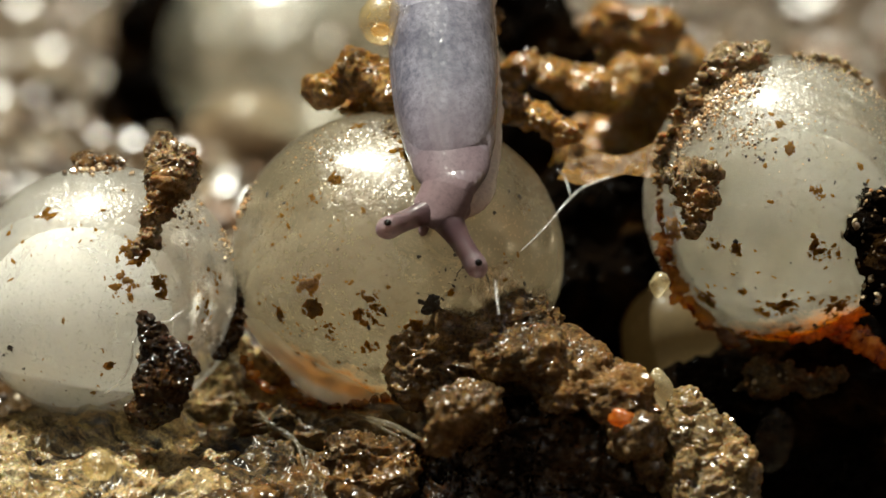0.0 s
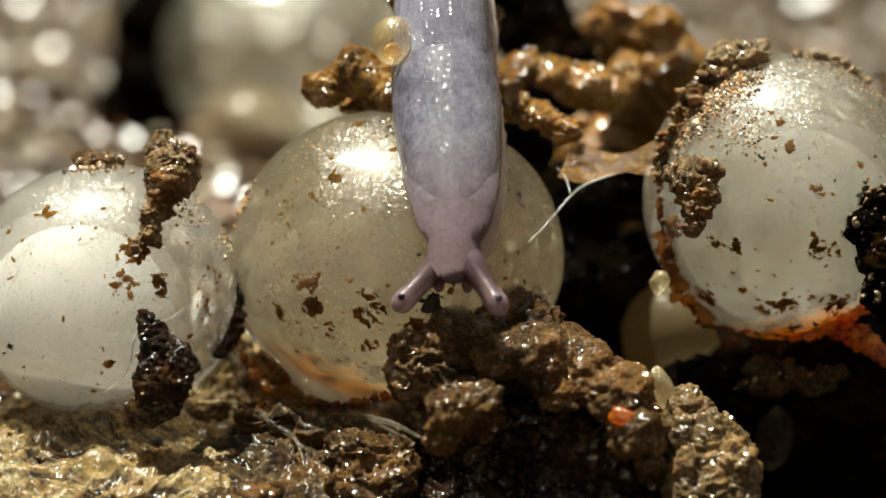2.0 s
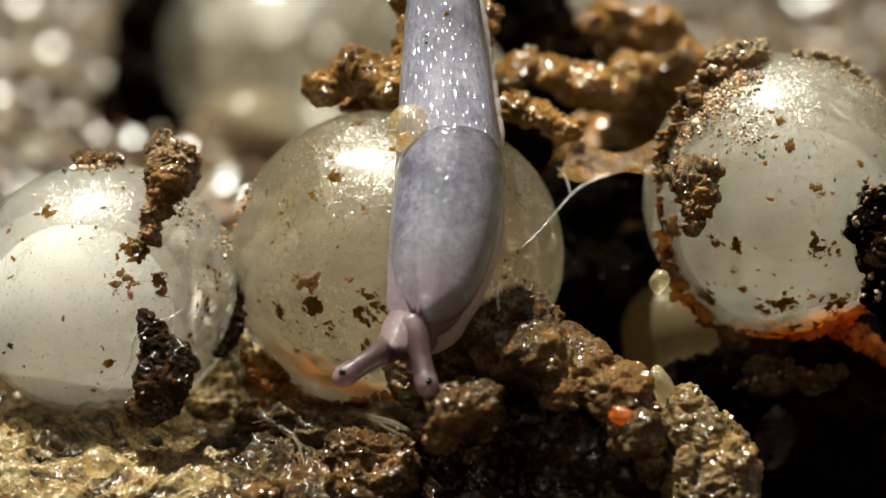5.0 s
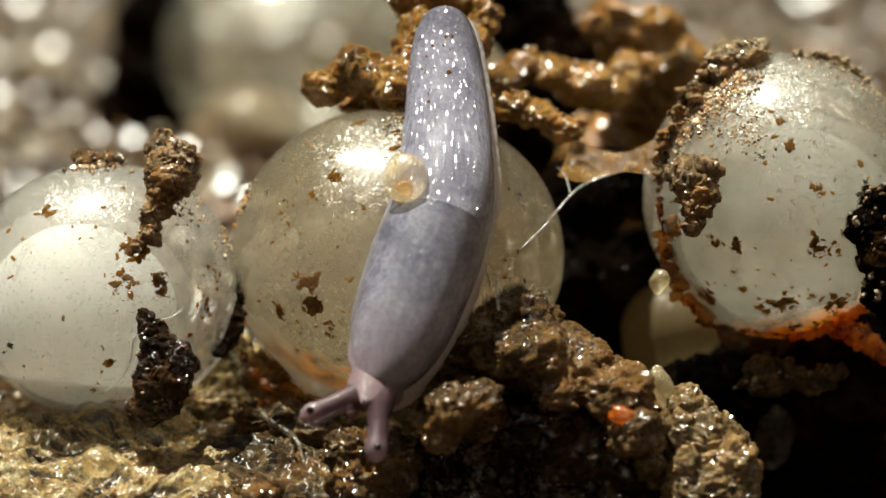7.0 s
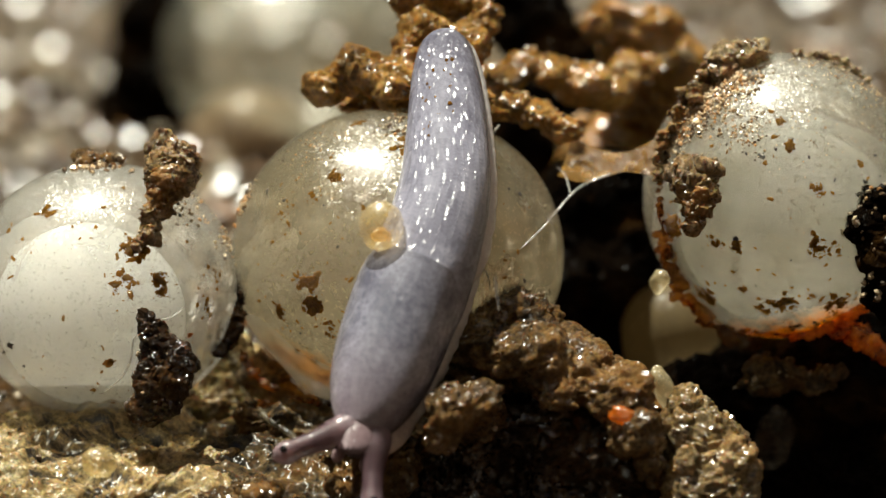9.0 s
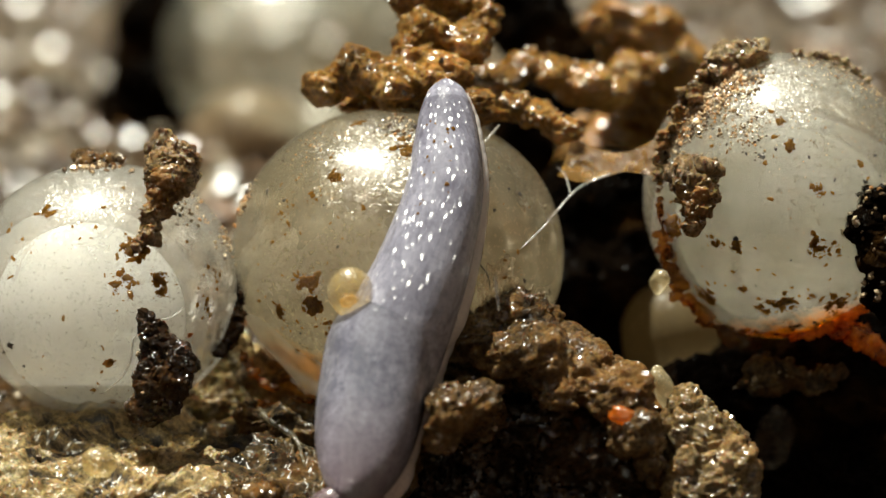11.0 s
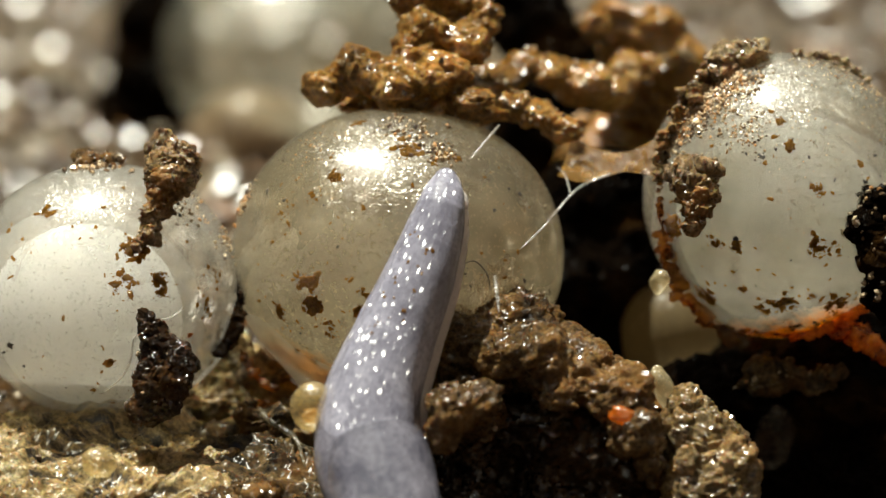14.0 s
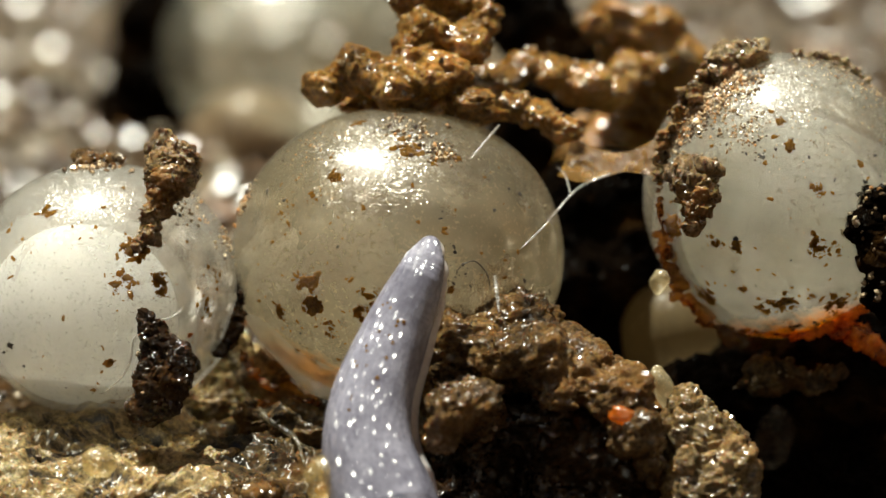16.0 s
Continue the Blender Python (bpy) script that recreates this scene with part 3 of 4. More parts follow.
        fleck(key, d, rng.choice((0.02, 0.03, 0.045)) * rng.uniform(0.7, 1.2), rng.choice((FLECK, FLECK, FLECK, BLACK)), rng)


def crust(key, seed, regions):
    """Fine grains stuck to an egg. regions: (direction, spread in mm, count, size)."""
    rng = random.Random(seed)
    spots = []
    for n, wide, count, size in regions:
        for _ in range(count):
            d = Vector(n) + Vector([rng.gauss(0, 0.5) for _ in range(3)]) * wide / EGGS[key][1][0]
            p, _ = on_egg(key, d, size * 0.2)
            spots.append((p, size * rng.uniform(0.4, 1.3)))
    grain_object("grit", spots, GRIT_TAN, EGGS[key][0], "wet soil grains stuck to the egg", seed)


flecks("a", 1, [((0.27, -0.79, 0.54), 0.22, 14, 0.10, FLECK), ((0.18, -0.93, 0.31), 0.25, 12, 0.07, FLECK), ((0.45, -0.83, 0.33), 0.15, 8, 0.09, FLECK),
                ((0.46, -0.87, 0.20), 0.10, 5, 0.08, FLECK), ((0.10, -0.94, -0.31), 0.06, 3, 0.08, FLECK), ((0.65, -0.74, -0.17), 0.05, 2, 0.07, ORANGE),
                ((-0.39, -0.51, 0.77), 0.12, 6, 0.08, FLECK), ((-0.64, -0.73, -0.24), 0.03, 2, 0.09, BLACK), ((-0.04, -0.81, -0.59), 0.05, 2, 0.06, FLECK),
                ((-0.29, -0.40, -0.87), 0.08, 4, 0.07, FLECK), ((0.79, -0.61, 0.00), 0.25, 9, 0.05, FLECK), ((0.85, -0.47, 0.23), 0.2, 8, 0.05, FLECK)], 60)
flecks("b", 2, [((-0.52, -0.85, 0.04), 0.22, 14, 0.08, FLECK), ((-0.50, -0.86, -0.12), 0.16, 10, 0.12, FLECK), ((-0.70, -0.68, -0.22), 0.12, 8, 0.08, FLECK),
                ((-0.17, -0.96, -0.23), 0.02, 2, 0.10, BLACK), ((-0.39, -0.88, -0.27), 0.2, 9, 0.06, FLECK), ((-0.77, -0.19, -0.60), 0.06, 4, 0.09, FLECK),
                ((-0.14, -0.99, -0.08), 0.3, 18, 0.08, FLECK), ((-0.16, -0.91, -0.38), 0.15, 7, 0.08, FLECK), ((0.19, -0.98, -0.05), 0.2, 7, 0.13, BLACK),
                ((0.12, -0.97, -0.23), 0.2, 10, 0.16, FLECK), ((-0.60, -0.61, -0.53), 0.05, 2, 0.07, FLECK), ((-0.37, -0.62, 0.69), 0.12, 6, 0.09, FLECK),
                ((-0.23, -0.16, 0.96), 0.10, 5, 0.10, FLECK), ((-0.50, -0.65, 0.57), 0.12, 5, 0.06, FLECK), ((-0.68, -0.58, 0.45), 0.3, 8, 0.06, FLECK),
                ((0.06, -0.50, 0.86), 0.22, 9, 0.10, FLECK), ((0.29, -0.49, 0.82), 0.22, 8, 0.09, FLECK), ((0.32, -0.94, 0.14), 0.5, 14, 0.04, BLACK)], 150)
flecks("c", 3, [((-0.01, -0.81, -0.58), 0.20, 16, 0.08, FLECK), ((-0.17, -0.76, -0.63), 0.12, 6, 0.07, FLECK), ((0.19, -0.97, -0.13), 0.15, 9, 0.09, FLECK),
                ((-0.38, -0.91, -0.15), 0.10, 6, 0.08, FLECK), ((-0.52, -0.85, -0.12), 0.15, 8, 0.05, FLECK), ((-0.81, -0.58, -0.08), 0.18, 14, 0.12, FLECK),
                ((-0.81, -0.50, -0.30), 0.14, 10, 0.10, FLECK), ((-0.57, -0.61, -0.56), 0.18, 12, 0.10, FLECK), ((-0.41, -0.30, -0.86), 0.22, 12, 0.10, FLECK),
                ((0.21, -0.94, 0.26), 0.10, 6, 0.08, FLECK), ((0.01, -0.83, 0.56), 0.07, 4, 0.10, FLECK), ((-0.06, -0.72, 0.69), 0.06, 4, 0.09, FLECK),
                ((-0.21, -0.86, 0.47), 0.07, 3, 0.05, BLACK), ((0.30, -0.94, -0.19), 0.2, 9, 0.07, FLECK), ((0.36, -0.71, -0.61), 0.25, 14, 0.11, FLECK),
                ((0.21, -0.58, -0.79), 0.15, 5, 0.06, BLACK), ((-0.33, -0.82, -0.47), 0.06, 3, 0.08, FLECK), ((0.42, -0.25, -0.87), 0.3, 12, 0.1, ORANGE)], 110)
crust("a", 11, [((-0.06, 0.04, 1.00), 0.35, 70, 0.06), ((0.68, -0.21, 0.70), 0.5, 60, 0.03), ((0.90, -0.05, 0.43), 0.4, 50, 0.03)])
crust("b", 12, [((0.06, -0.27, 0.96), 0.6, 90, 0.035), ((-0.48, -0.35, 0.80), 0.7, 140, 0.018), ((0.25, -0.48, 0.84), 0.3, 60, 0.04), ((-0.92, -0.07, 0.38), 0.3, 60, 0.04)])
crust("c", 13, [((-0.60, -0.36, 0.72), 0.5, 420, 0.034), ((-0.40, -0.30, 0.87), 0.5, 420, 0.034), ((-0.35, 0.06, 0.93), 0.35, 160, 0.045), ((-0.80, -0.34, 0.50), 0.4, 260, 0.032),
                ((-0.63, -0.38, 0.68), 0.4, 30, 0.07),
                ((0.25, -0.08, 0.97), 0.7, 260, 0.018), ((0.61, -0.15, 0.78), 0.7, 200, 0.018), ((-0.30, -0.72, 0.63), 0.4, 120, 0.025), ((0.01, -0.77, 0.64), 1.2, 200, 0.014)])


# ---- mud ----
CRUMBS = {}


def crumb_meshes(material):
    if material.name not in CRUMBS:
        CRUMBS[material.name] = [mesh_of("crumb", rock((1, 1, 1), 60 + k, 2, 0.5, 1.4, 0.25), material) for k in range(5)]
    return CRUMBS[material.name]


def mud(name, at, blobs, seed, material, label, voxel=0.05, low=0.25, lump=0.14, fine=0.05, grit=0, size=0.06, category="mud", crumbs=16):
    bm = mud_mass(at, blobs, seed, voxel, low, lump, fine)
    rng = random.Random(seed)
    bm.verts.ensure_lookup_table()
    spots = []
    while len(spots) < grit:
        v = bm.verts[rng.randrange(len(bm.verts))]
        if v.normal.z > -0.3:
            s = size * rng.choice((0.4, 0.6, 0.8, 1.4)) * rng.uniform(0.7, 1.3)
            spots.append((v.co + v.normal * s * 0.15, s))
    lumps = []
    while len(lumps) < crumbs:
        v = bm.verts[rng.randrange(len(bm.verts))]
        if v.normal.z > 0.0:
            lumps.append((v.co.copy(), v.normal.copy(), rng.choice((0.02, 0.03, 0.05, 0.08)) * rng.uniform(0.8, 1.3)))
    ob = thing(name, bm, material, at, label, category)
    kinds = crumb_meshes(material) if crumbs else []
    for p, up, s in lumps:
        c = new("crumb", rng.choice(kinds))
        c.parent = ob
        turn = up.to_track_quat("Z", "Y") @ Euler((0, 0, rng.uniform(0, 6.28))).to_quaternion()
        c.matrix_basis = Matrix.LocRotScale((p - up * s * 0.1) * MM, turn, Vector((s, s * rng.uniform(0.7, 1.1), s * rng.uniform(0.6, 1.0))))
    if grit:
        grain_object("grit", spots, GRIT, ob, "wet sand grains in the mud", seed + 100)
    return ob


def blob(p, rx, ry, rz):
    return (*p, rx, ry, rz)


def strewn(line, widths, seed, per=5, twice=2, loose=0.6):
    """Blobs of uneven size strewn along a line."""
    pts, _ = spline(line, per)
    sizes = np.interp(np.linspace(0, 1, len(pts)), np.linspace(0, 1, len(widths)), widths)
    rng = random.Random(seed)
    blobs = []
    for p, s in zip(pts, sizes):
        for _ in range(twice):
            k = s * rng.uniform(0.45, 1.15)
            x, y, z = (a + rng.uniform(-loose, loose) * s for a in p)
            blobs.append((x, y, z, k * 1.25, k * 1.1, k * 0.9))
    return blobs


mud("mud_mound", (1.46, -2.21, 2.33), [
    blob((-0.43, -2.21, 2.70), 0.50, 0.7, 0.60), blob((0.18, -2.09, 2.75), 0.85, 0.9, 0.92), blob((1.02, -1.98, 2.79), 0.85, 0.9, 1.05),
    blob((1.90, -2.10, 2.34), 0.85, 0.9, 0.95), blob((2.64, -2.21, 1.92), 0.75, 0.9, 0.92), blob((3.13, -2.36, 1.37), 0.45, 0.8, 0.85),
    blob((1.48, -3.15, 3.06), 0.50, 0.6, 0.42), blob((2.23, -2.69, 2.83), 0.50, 0.7, 0.42), blob((2.61, -3.38, 2.58), 0.55, 0.6, 0.42),
    blob((2.91, -3.71, 2.14), 0.42, 0.6, 0.42), blob((1.79, -3.26, 2.64), 0.50, 0.6, 0.40), blob((0.96, -3.02, 3.15), 0.50, 0.6, 0.42),
    blob((3.16, -4.07, 1.57), 0.26, 0.35, 0.28)],
    3, MUD, "wet brown mud mound with shiny crumbs against an egg", 0.03, 0.20, 0.15, 0.04, 70, 0.03)
mud("mud_crumb", (0.27, -4.42, 2.69), [
    blob((0.18, -4.42, 2.67), 0.42, 0.45, 0.36), blob((0.57, -4.21, 2.70), 0.35, 0.45, 0.32), blob((0.01, -4.40, 2.37), 0.3, 0.35, 0.3), blob((0.40, -3.67, 2.45), 0.45, 0.6, 0.3),
    blob((0.5, -3.2, 2.2), 0.5, 0.6, 0.4)],
    4, MUD, "wet orange-brown mud knob on the mound", 0.03, 0.12, 0.10, 0.05, 90, 0.05)
# block added below the crest, its shade put into the dark colour
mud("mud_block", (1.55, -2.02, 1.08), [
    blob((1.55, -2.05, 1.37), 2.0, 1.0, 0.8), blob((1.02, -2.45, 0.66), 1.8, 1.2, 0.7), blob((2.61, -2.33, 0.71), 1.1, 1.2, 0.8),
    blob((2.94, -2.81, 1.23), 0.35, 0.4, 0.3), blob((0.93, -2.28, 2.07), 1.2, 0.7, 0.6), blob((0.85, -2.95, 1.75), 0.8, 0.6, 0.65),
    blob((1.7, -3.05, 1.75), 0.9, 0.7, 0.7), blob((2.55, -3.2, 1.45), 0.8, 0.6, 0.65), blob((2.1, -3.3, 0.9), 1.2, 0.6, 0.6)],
    6, MUD_WEDGE_SHADE, "wet mud under the overhanging mound, darkened for the shade there", 0.04, 0.25, 0.18, 0.06)
mud("mud_lump", (-1.17, -3.34, 1.57), [
    blob((-1.34, -3.32, 1.66), 0.50, 0.5, 0.36), blob((-0.82, -3.26, 1.50), 0.50, 0.5, 0.36), blob((-1.08, -3.62, 1.30), 0.7, 0.5, 0.4)],
    5, MUD, "wet dark brown mud lump on the soil", 0.035, 0.15, 0.12, 0.05, 60, 0.04)
mud("mud_lump", (-2.98, -3.86, 1.17), [blob((-2.85, -3.85, 1.20), 0.35, 0.4, 0.16), blob((-3.33, -3.89, 1.06), 0.5, 0.4, 0.16)],
    8, MUD, "small rusty brown mud lump on the soil", 0.03, 0.08, 0.08, 0.04, 60, 0.04)
mud("crumbly_mud", (-0.21, 0.96, 6.81), [
    blob((-1.82, 0.66, 6.47), 0.34, 0.4, 0.28), blob((-1.29, 0.72, 6.72), 0.48, 0.5, 0.42), blob((-0.75, 0.48, 6.60), 0.46, 0.5, 0.42),
    blob((-0.53, 0.90, 6.96), 0.34, 0.4, 0.30), blob((-0.35, 1.31, 7.33), 0.36, 0.45, 0.34), blob((0.14, 1.27, 7.20), 0.36, 0.4, 0.30),
    blob((-0.12, 0.51, 6.69), 0.50, 0.5, 0.28), blob((0.64, 1.44, 7.43), 0.30, 0.4, 0.36), blob((0.41, 1.13, 7.05), 0.3, 0.4, 0.3),
    blob((0.50, 0.13, 6.41), 0.40, 0.35, 0.20), blob((-0.13, 1.92, 7.69), 0.8, 0.7, 0.4), blob((-0.22, 1.08, 6.09), 1.5, 0.9, 0.35)],
    7, MUD_GOLD, "wet brown crumbly mud resting on top of an egg", 0.035, 0.14, 0.11, 0.035, 160, 0.045)
mud("mud_ridge", (1.81, 1.15, 5.98), [
    blob((1.08, 0.98, 6.11), 0.30, 0.35, 0.20), blob((1.49, 0.93, 5.94), 0.36, 0.4, 0.22), blob((1.89, 0.88, 5.74), 0.34, 0.4, 0.24),
    blob((2.16, 1.09, 5.74), 0.16, 0.2, 0.18)],
    9, MUD_GOLD, "wet rusty mud ridge along an egg", 0.035, 0.10, 0.09, 0.03, 80, 0.045)
mud("mud_bridge", (1.97, 2.93, 6.06), [
    blob((1.24, 2.90, 6.33), 0.34, 0.5, 0.20), blob((1.74, 2.96, 6.17), 0.40, 0.5, 0.24), blob((2.25, 3.01, 5.95), 0.42, 0.5, 0.28),
    blob((2.72, 3.37, 5.77), 0.36, 0.5, 0.28), blob((3.11, 4.22, 5.85), 0.4, 0.6, 0.4), blob((0.87, 2.64, 6.13), 0.5, 0.5, 0.3)],
    10, MUD_GOLD, "brown mud bridge over the dark gap between eggs", 0.04, 0.12, 0.10, 0.03, 60, 0.06)
mud("mud_clump", (3.24, 5.68, 5.88), [
    blob((2.77, 5.80, 6.34), 0.45, 0.6, 0.36), blob((3.34, 5.78, 6.25), 0.55, 0.6, 0.40), blob((3.71, 5.63, 5.70), 0.55, 0.7, 0.5),
    blob((3.06, 5.83, 5.66), 0.55, 0.7, 0.45), blob((3.45, 5.95, 4.95), 0.7, 0.8, 0.6), blob((3.18, 6.17, 3.83), 1.3, 0.9, 0.9)],
    11, MUD_GOLD, "brown mud clump standing behind the eggs", 0.05, 0.2, 0.14, 0.05, 60, 0.12)
mud("mud_crumb", (-4.47, -1.37, 5.47), strewn([(-4.39, -0.92, 5.99), (-4.18, -1.19, 5.74), (-4.33, -1.46, 5.49), (-4.44, -1.77, 5.12), (-4.53, -1.95, 4.85), (-4.70, -2.13, 4.56)],
                                         (0.13, 0.24, 0.25, 0.17, 0.12, 0.07), 5, 10, 2),
    13, MUD_DRY, "crumbly brown soil crumb stuck on the white egg", 0.025, 0.08, 0.12, 0.05, 120, 0.035, crumbs=0)
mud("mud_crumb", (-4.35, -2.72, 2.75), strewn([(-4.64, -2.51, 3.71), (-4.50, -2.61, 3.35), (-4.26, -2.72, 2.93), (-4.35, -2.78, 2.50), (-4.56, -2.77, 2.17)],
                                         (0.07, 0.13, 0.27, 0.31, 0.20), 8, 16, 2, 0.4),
    15, MUD_WEDGE_SHADE, "dark wet mud wedge stuck on the white egg", 0.022, 0.05, 0.05, 0.05, 30, 0.03, crumbs=0)
mud("mud_crumb", (-5.45, -0.20, 5.58), [blob((-5.63, -0.21, 5.54), 0.24, 0.25, 0.10), blob((-5.18, -0.30, 5.58), 0.20, 0.2, 0.08)],
    16, MUD, "thin brown mud crumb on the white egg's crown", 0.025, 0.05, 0.07, 0.04, 70, 0.035, crumbs=0)
mud("mud_crumb", (3.88, -1.22, 5.25), strewn([(4.14, -1.12, 5.63), (3.70, -1.09, 5.53), (3.92, -1.33, 5.23), (3.84, -1.61, 4.76)],
                                          (0.13, 0.15, 0.21, 0.06), 3, 5, 3),
    17, MUD_DRY, "crumbly dark soil crumb stuck on the pale egg", 0.025, 0.08, 0.12, 0.05, 110, 0.035, crumbs=0)
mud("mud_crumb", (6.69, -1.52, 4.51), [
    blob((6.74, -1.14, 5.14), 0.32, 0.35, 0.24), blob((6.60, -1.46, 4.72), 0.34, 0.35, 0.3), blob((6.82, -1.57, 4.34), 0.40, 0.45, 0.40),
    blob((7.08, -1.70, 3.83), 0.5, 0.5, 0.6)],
    19, MUD_DARK_SHADED, "dark wet mud stuck to the side of the pale egg", 0.03, 0.1, 0.1, 0.05, 160, 0.05)
# bank's near-black colour holds the shadow of the egg above
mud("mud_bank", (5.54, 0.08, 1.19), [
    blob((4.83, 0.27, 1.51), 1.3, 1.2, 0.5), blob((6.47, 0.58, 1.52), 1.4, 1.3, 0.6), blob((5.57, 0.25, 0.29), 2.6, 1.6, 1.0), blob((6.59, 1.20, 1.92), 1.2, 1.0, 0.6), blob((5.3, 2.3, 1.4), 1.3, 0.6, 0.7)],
    21, MUD_DARK_SHADED, "wet mud bank under the pale egg, near-black for its shade", 0.055, 0.25, 0.14, 0.05)
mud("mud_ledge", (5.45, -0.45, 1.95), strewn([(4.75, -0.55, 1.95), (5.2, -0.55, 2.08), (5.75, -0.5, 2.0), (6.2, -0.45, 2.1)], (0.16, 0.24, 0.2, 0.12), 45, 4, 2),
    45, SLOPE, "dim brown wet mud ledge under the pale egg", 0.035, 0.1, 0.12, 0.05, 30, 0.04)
mud("mud_spill", (4.04, -3.51, 1.72), [
    blob((3.82, -2.91, 2.03), 0.36, 0.6, 0.55), blob((3.97, -3.33, 1.62), 0.52, 0.7, 0.65), blob((4.14, -3.79, 1.07), 0.75, 0.8, 0.65), blob((4.34, -2.96, 1.82), 0.3, 0.5, 0.4),
    blob((3.65, -3.48, 1.84), 0.25, 0.4, 0.5), blob((4.40, -3.76, 1.56), 0.32, 0.4, 0.4), blob((3.70, -4.01, 1.41), 0.35, 0.4, 0.5)],
    22, SPILL, "glossy wet mud spill running down in the light", 0.03, 0.16, 0.13, 0.05, 40, 0.04)
# wall added so that the shaded gap comes out black
mud("shade_wall", (2.64, 3.24, 2.57), [
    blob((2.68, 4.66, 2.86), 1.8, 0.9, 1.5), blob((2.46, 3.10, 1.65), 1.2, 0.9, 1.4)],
    23, MUD_DARK_SHADED, "soil wall added in the gap between two eggs, near-black for shade", 0.07)
mud("mud_shelf", (-4.99, -1.86, 0.94), [
    blob((-6.41, -1.60, 1.14), 1.6, 1.7, 0.45), blob((-4.91, -1.57, 1.22), 1.5, 1.5, 0.42), blob((-3.92, -1.79, 1.19), 0.9, 1.2, 0.36),
    blob((-5.54, -3.09, 0.95), 1.7, 1.1, 0.42), blob((-4.23, -3.13, 0.82), 1.2, 1.1, 0.38)],
    24, SHELF, "glossy wet tan soil shelf under the eggs", 0.035, 0.3, 0.17, 0.04, 24, 0.05)
mud("mud_crumb", (-3.18, 0.14, 1.83), [
    blob((-3.41, 0.35, 1.82), 0.6, 0.5, 0.7), blob((-3.00, 0.00, 1.68), 0.6, 0.5, 0.6), blob((-2.54, -0.49, 1.41), 0.8, 0.6, 0.4), blob((-3.81, -0.07, 1.42), 0.7, 0.6, 0.4)],
    43, SHELF, "brown wet mud filling the gap between two eggs", 0.035, 0.15, 0.14, 0.05)
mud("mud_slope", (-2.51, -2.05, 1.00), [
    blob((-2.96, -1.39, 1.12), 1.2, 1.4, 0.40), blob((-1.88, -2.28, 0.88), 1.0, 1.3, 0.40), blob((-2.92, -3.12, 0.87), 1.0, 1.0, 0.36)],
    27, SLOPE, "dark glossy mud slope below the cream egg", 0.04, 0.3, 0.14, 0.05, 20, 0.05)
mud("dark_clod", (-5.45, 20.38, 2.77), [blob((-5.45, 20.43, 2.97), 0.8, 0.9, 0.9), blob((-5.51, 20.21, 2.15), 0.8, 0.8, 0.9), blob((-5.51, 20.01, 1.42), 1.0, 0.9, 0.9)],
    25, MUD_DARK_SHADED, "dark soil clod standing behind the white egg", 0.08, category="soil clod")
# lump added to darken the shaded gap under the cream egg
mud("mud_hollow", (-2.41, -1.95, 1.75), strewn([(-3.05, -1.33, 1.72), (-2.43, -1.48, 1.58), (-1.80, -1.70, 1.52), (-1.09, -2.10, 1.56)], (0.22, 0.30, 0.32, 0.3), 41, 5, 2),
    41, SLOPE, "dark wet mud added for the shaded gap under an egg", 0.04, 0.15, 0.12, 0.05)
mud("dark_clod", (1.53, 10.58, 4.84), [blob((1.48, 10.70, 5.31), 0.7, 0.7, 0.8), blob((1.93, 10.50, 4.55), 0.8, 0.7, 0.9), blob((2.12, 10.14, 3.22), 1.4, 1.0, 1.6)],
    26, MUD_DARK_SHADED, "dark soil clod standing behind the cream egg", 0.08, category="soil clod")
thing("pebble", rock((1.1, 0.9, 0.7), 5, 4, 0.12, 1.2, 0.04), STONE, (-3.57, 17.98, 1.54), "smooth wet tan pebble behind the eggs", "pebble")


# ---- rusty slime where the eggs touch the mud ----
def rust_collar(at, line, widths, seed, label, mat=RUST_LIT, spray=(5, 2, 0.6)):
    return thing("rust_collar", mud_mass(at, strewn(line, widths, seed, *spray), seed, 0.025, 0.08, 0.10, 0.05), mat, at, label, "slime")


rust_collar((-1.98, -1.46, 2.02), [(-3.23, -0.97, 2.71), (-2.91, -1.29, 2.26), (-2.34, -1.47, 1.99), (-1.63, -1.60, 1.89), (-0.92, -1.65, 2.08)],
            (0.03, 0.05, 0.06, 0.05, 0.04), 31, "amber-brown slime along the foot of the cream egg", RUST_BROWN)
def under_egg(key, ways):
    """Places on an egg's skin, in the world's millimetres."""
    return [on_egg(key, n, 0.02)[0] + EGGS[key][0].location / MM for n in ways]


# the glow under the egg is put into the slime's colour
rust_collar((5.9, -0.5, 2.8), under_egg("c", [(-0.25, -0.50, -0.83), (0.0, -0.50, -0.87), (0.25, -0.50, -0.83), (0.45, -0.52, -0.72), (0.60, -0.50, -0.62)]),
            (0.015, 0.025, 0.035, 0.05, 0.03), 32, "orange slime along the pale egg's foot, colour raised for focused light", RUST_LIT, (10, 4, 1.8))
rust_collar((6.7, -0.6, 2.7), [(6.25, -0.55, 2.86), (6.5, -0.62, 2.82), (6.7, -0.68, 2.66), (6.85, -0.72, 2.48), (6.98, -0.72, 2.30)],
            (0.05, 0.08, 0.07, 0.05, 0.02), 37, "orange slime trailing from the pale egg's foot, colour raised for focused light", RUST_LIT, (8, 4, 1.4))
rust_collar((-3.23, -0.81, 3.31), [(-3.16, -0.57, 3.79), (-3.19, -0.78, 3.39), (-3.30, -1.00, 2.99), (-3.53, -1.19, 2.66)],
            (0.05, 0.09, 0.12, 0.06), 33, "brown slime between two eggs", MUD_WEDGE_SHADE)


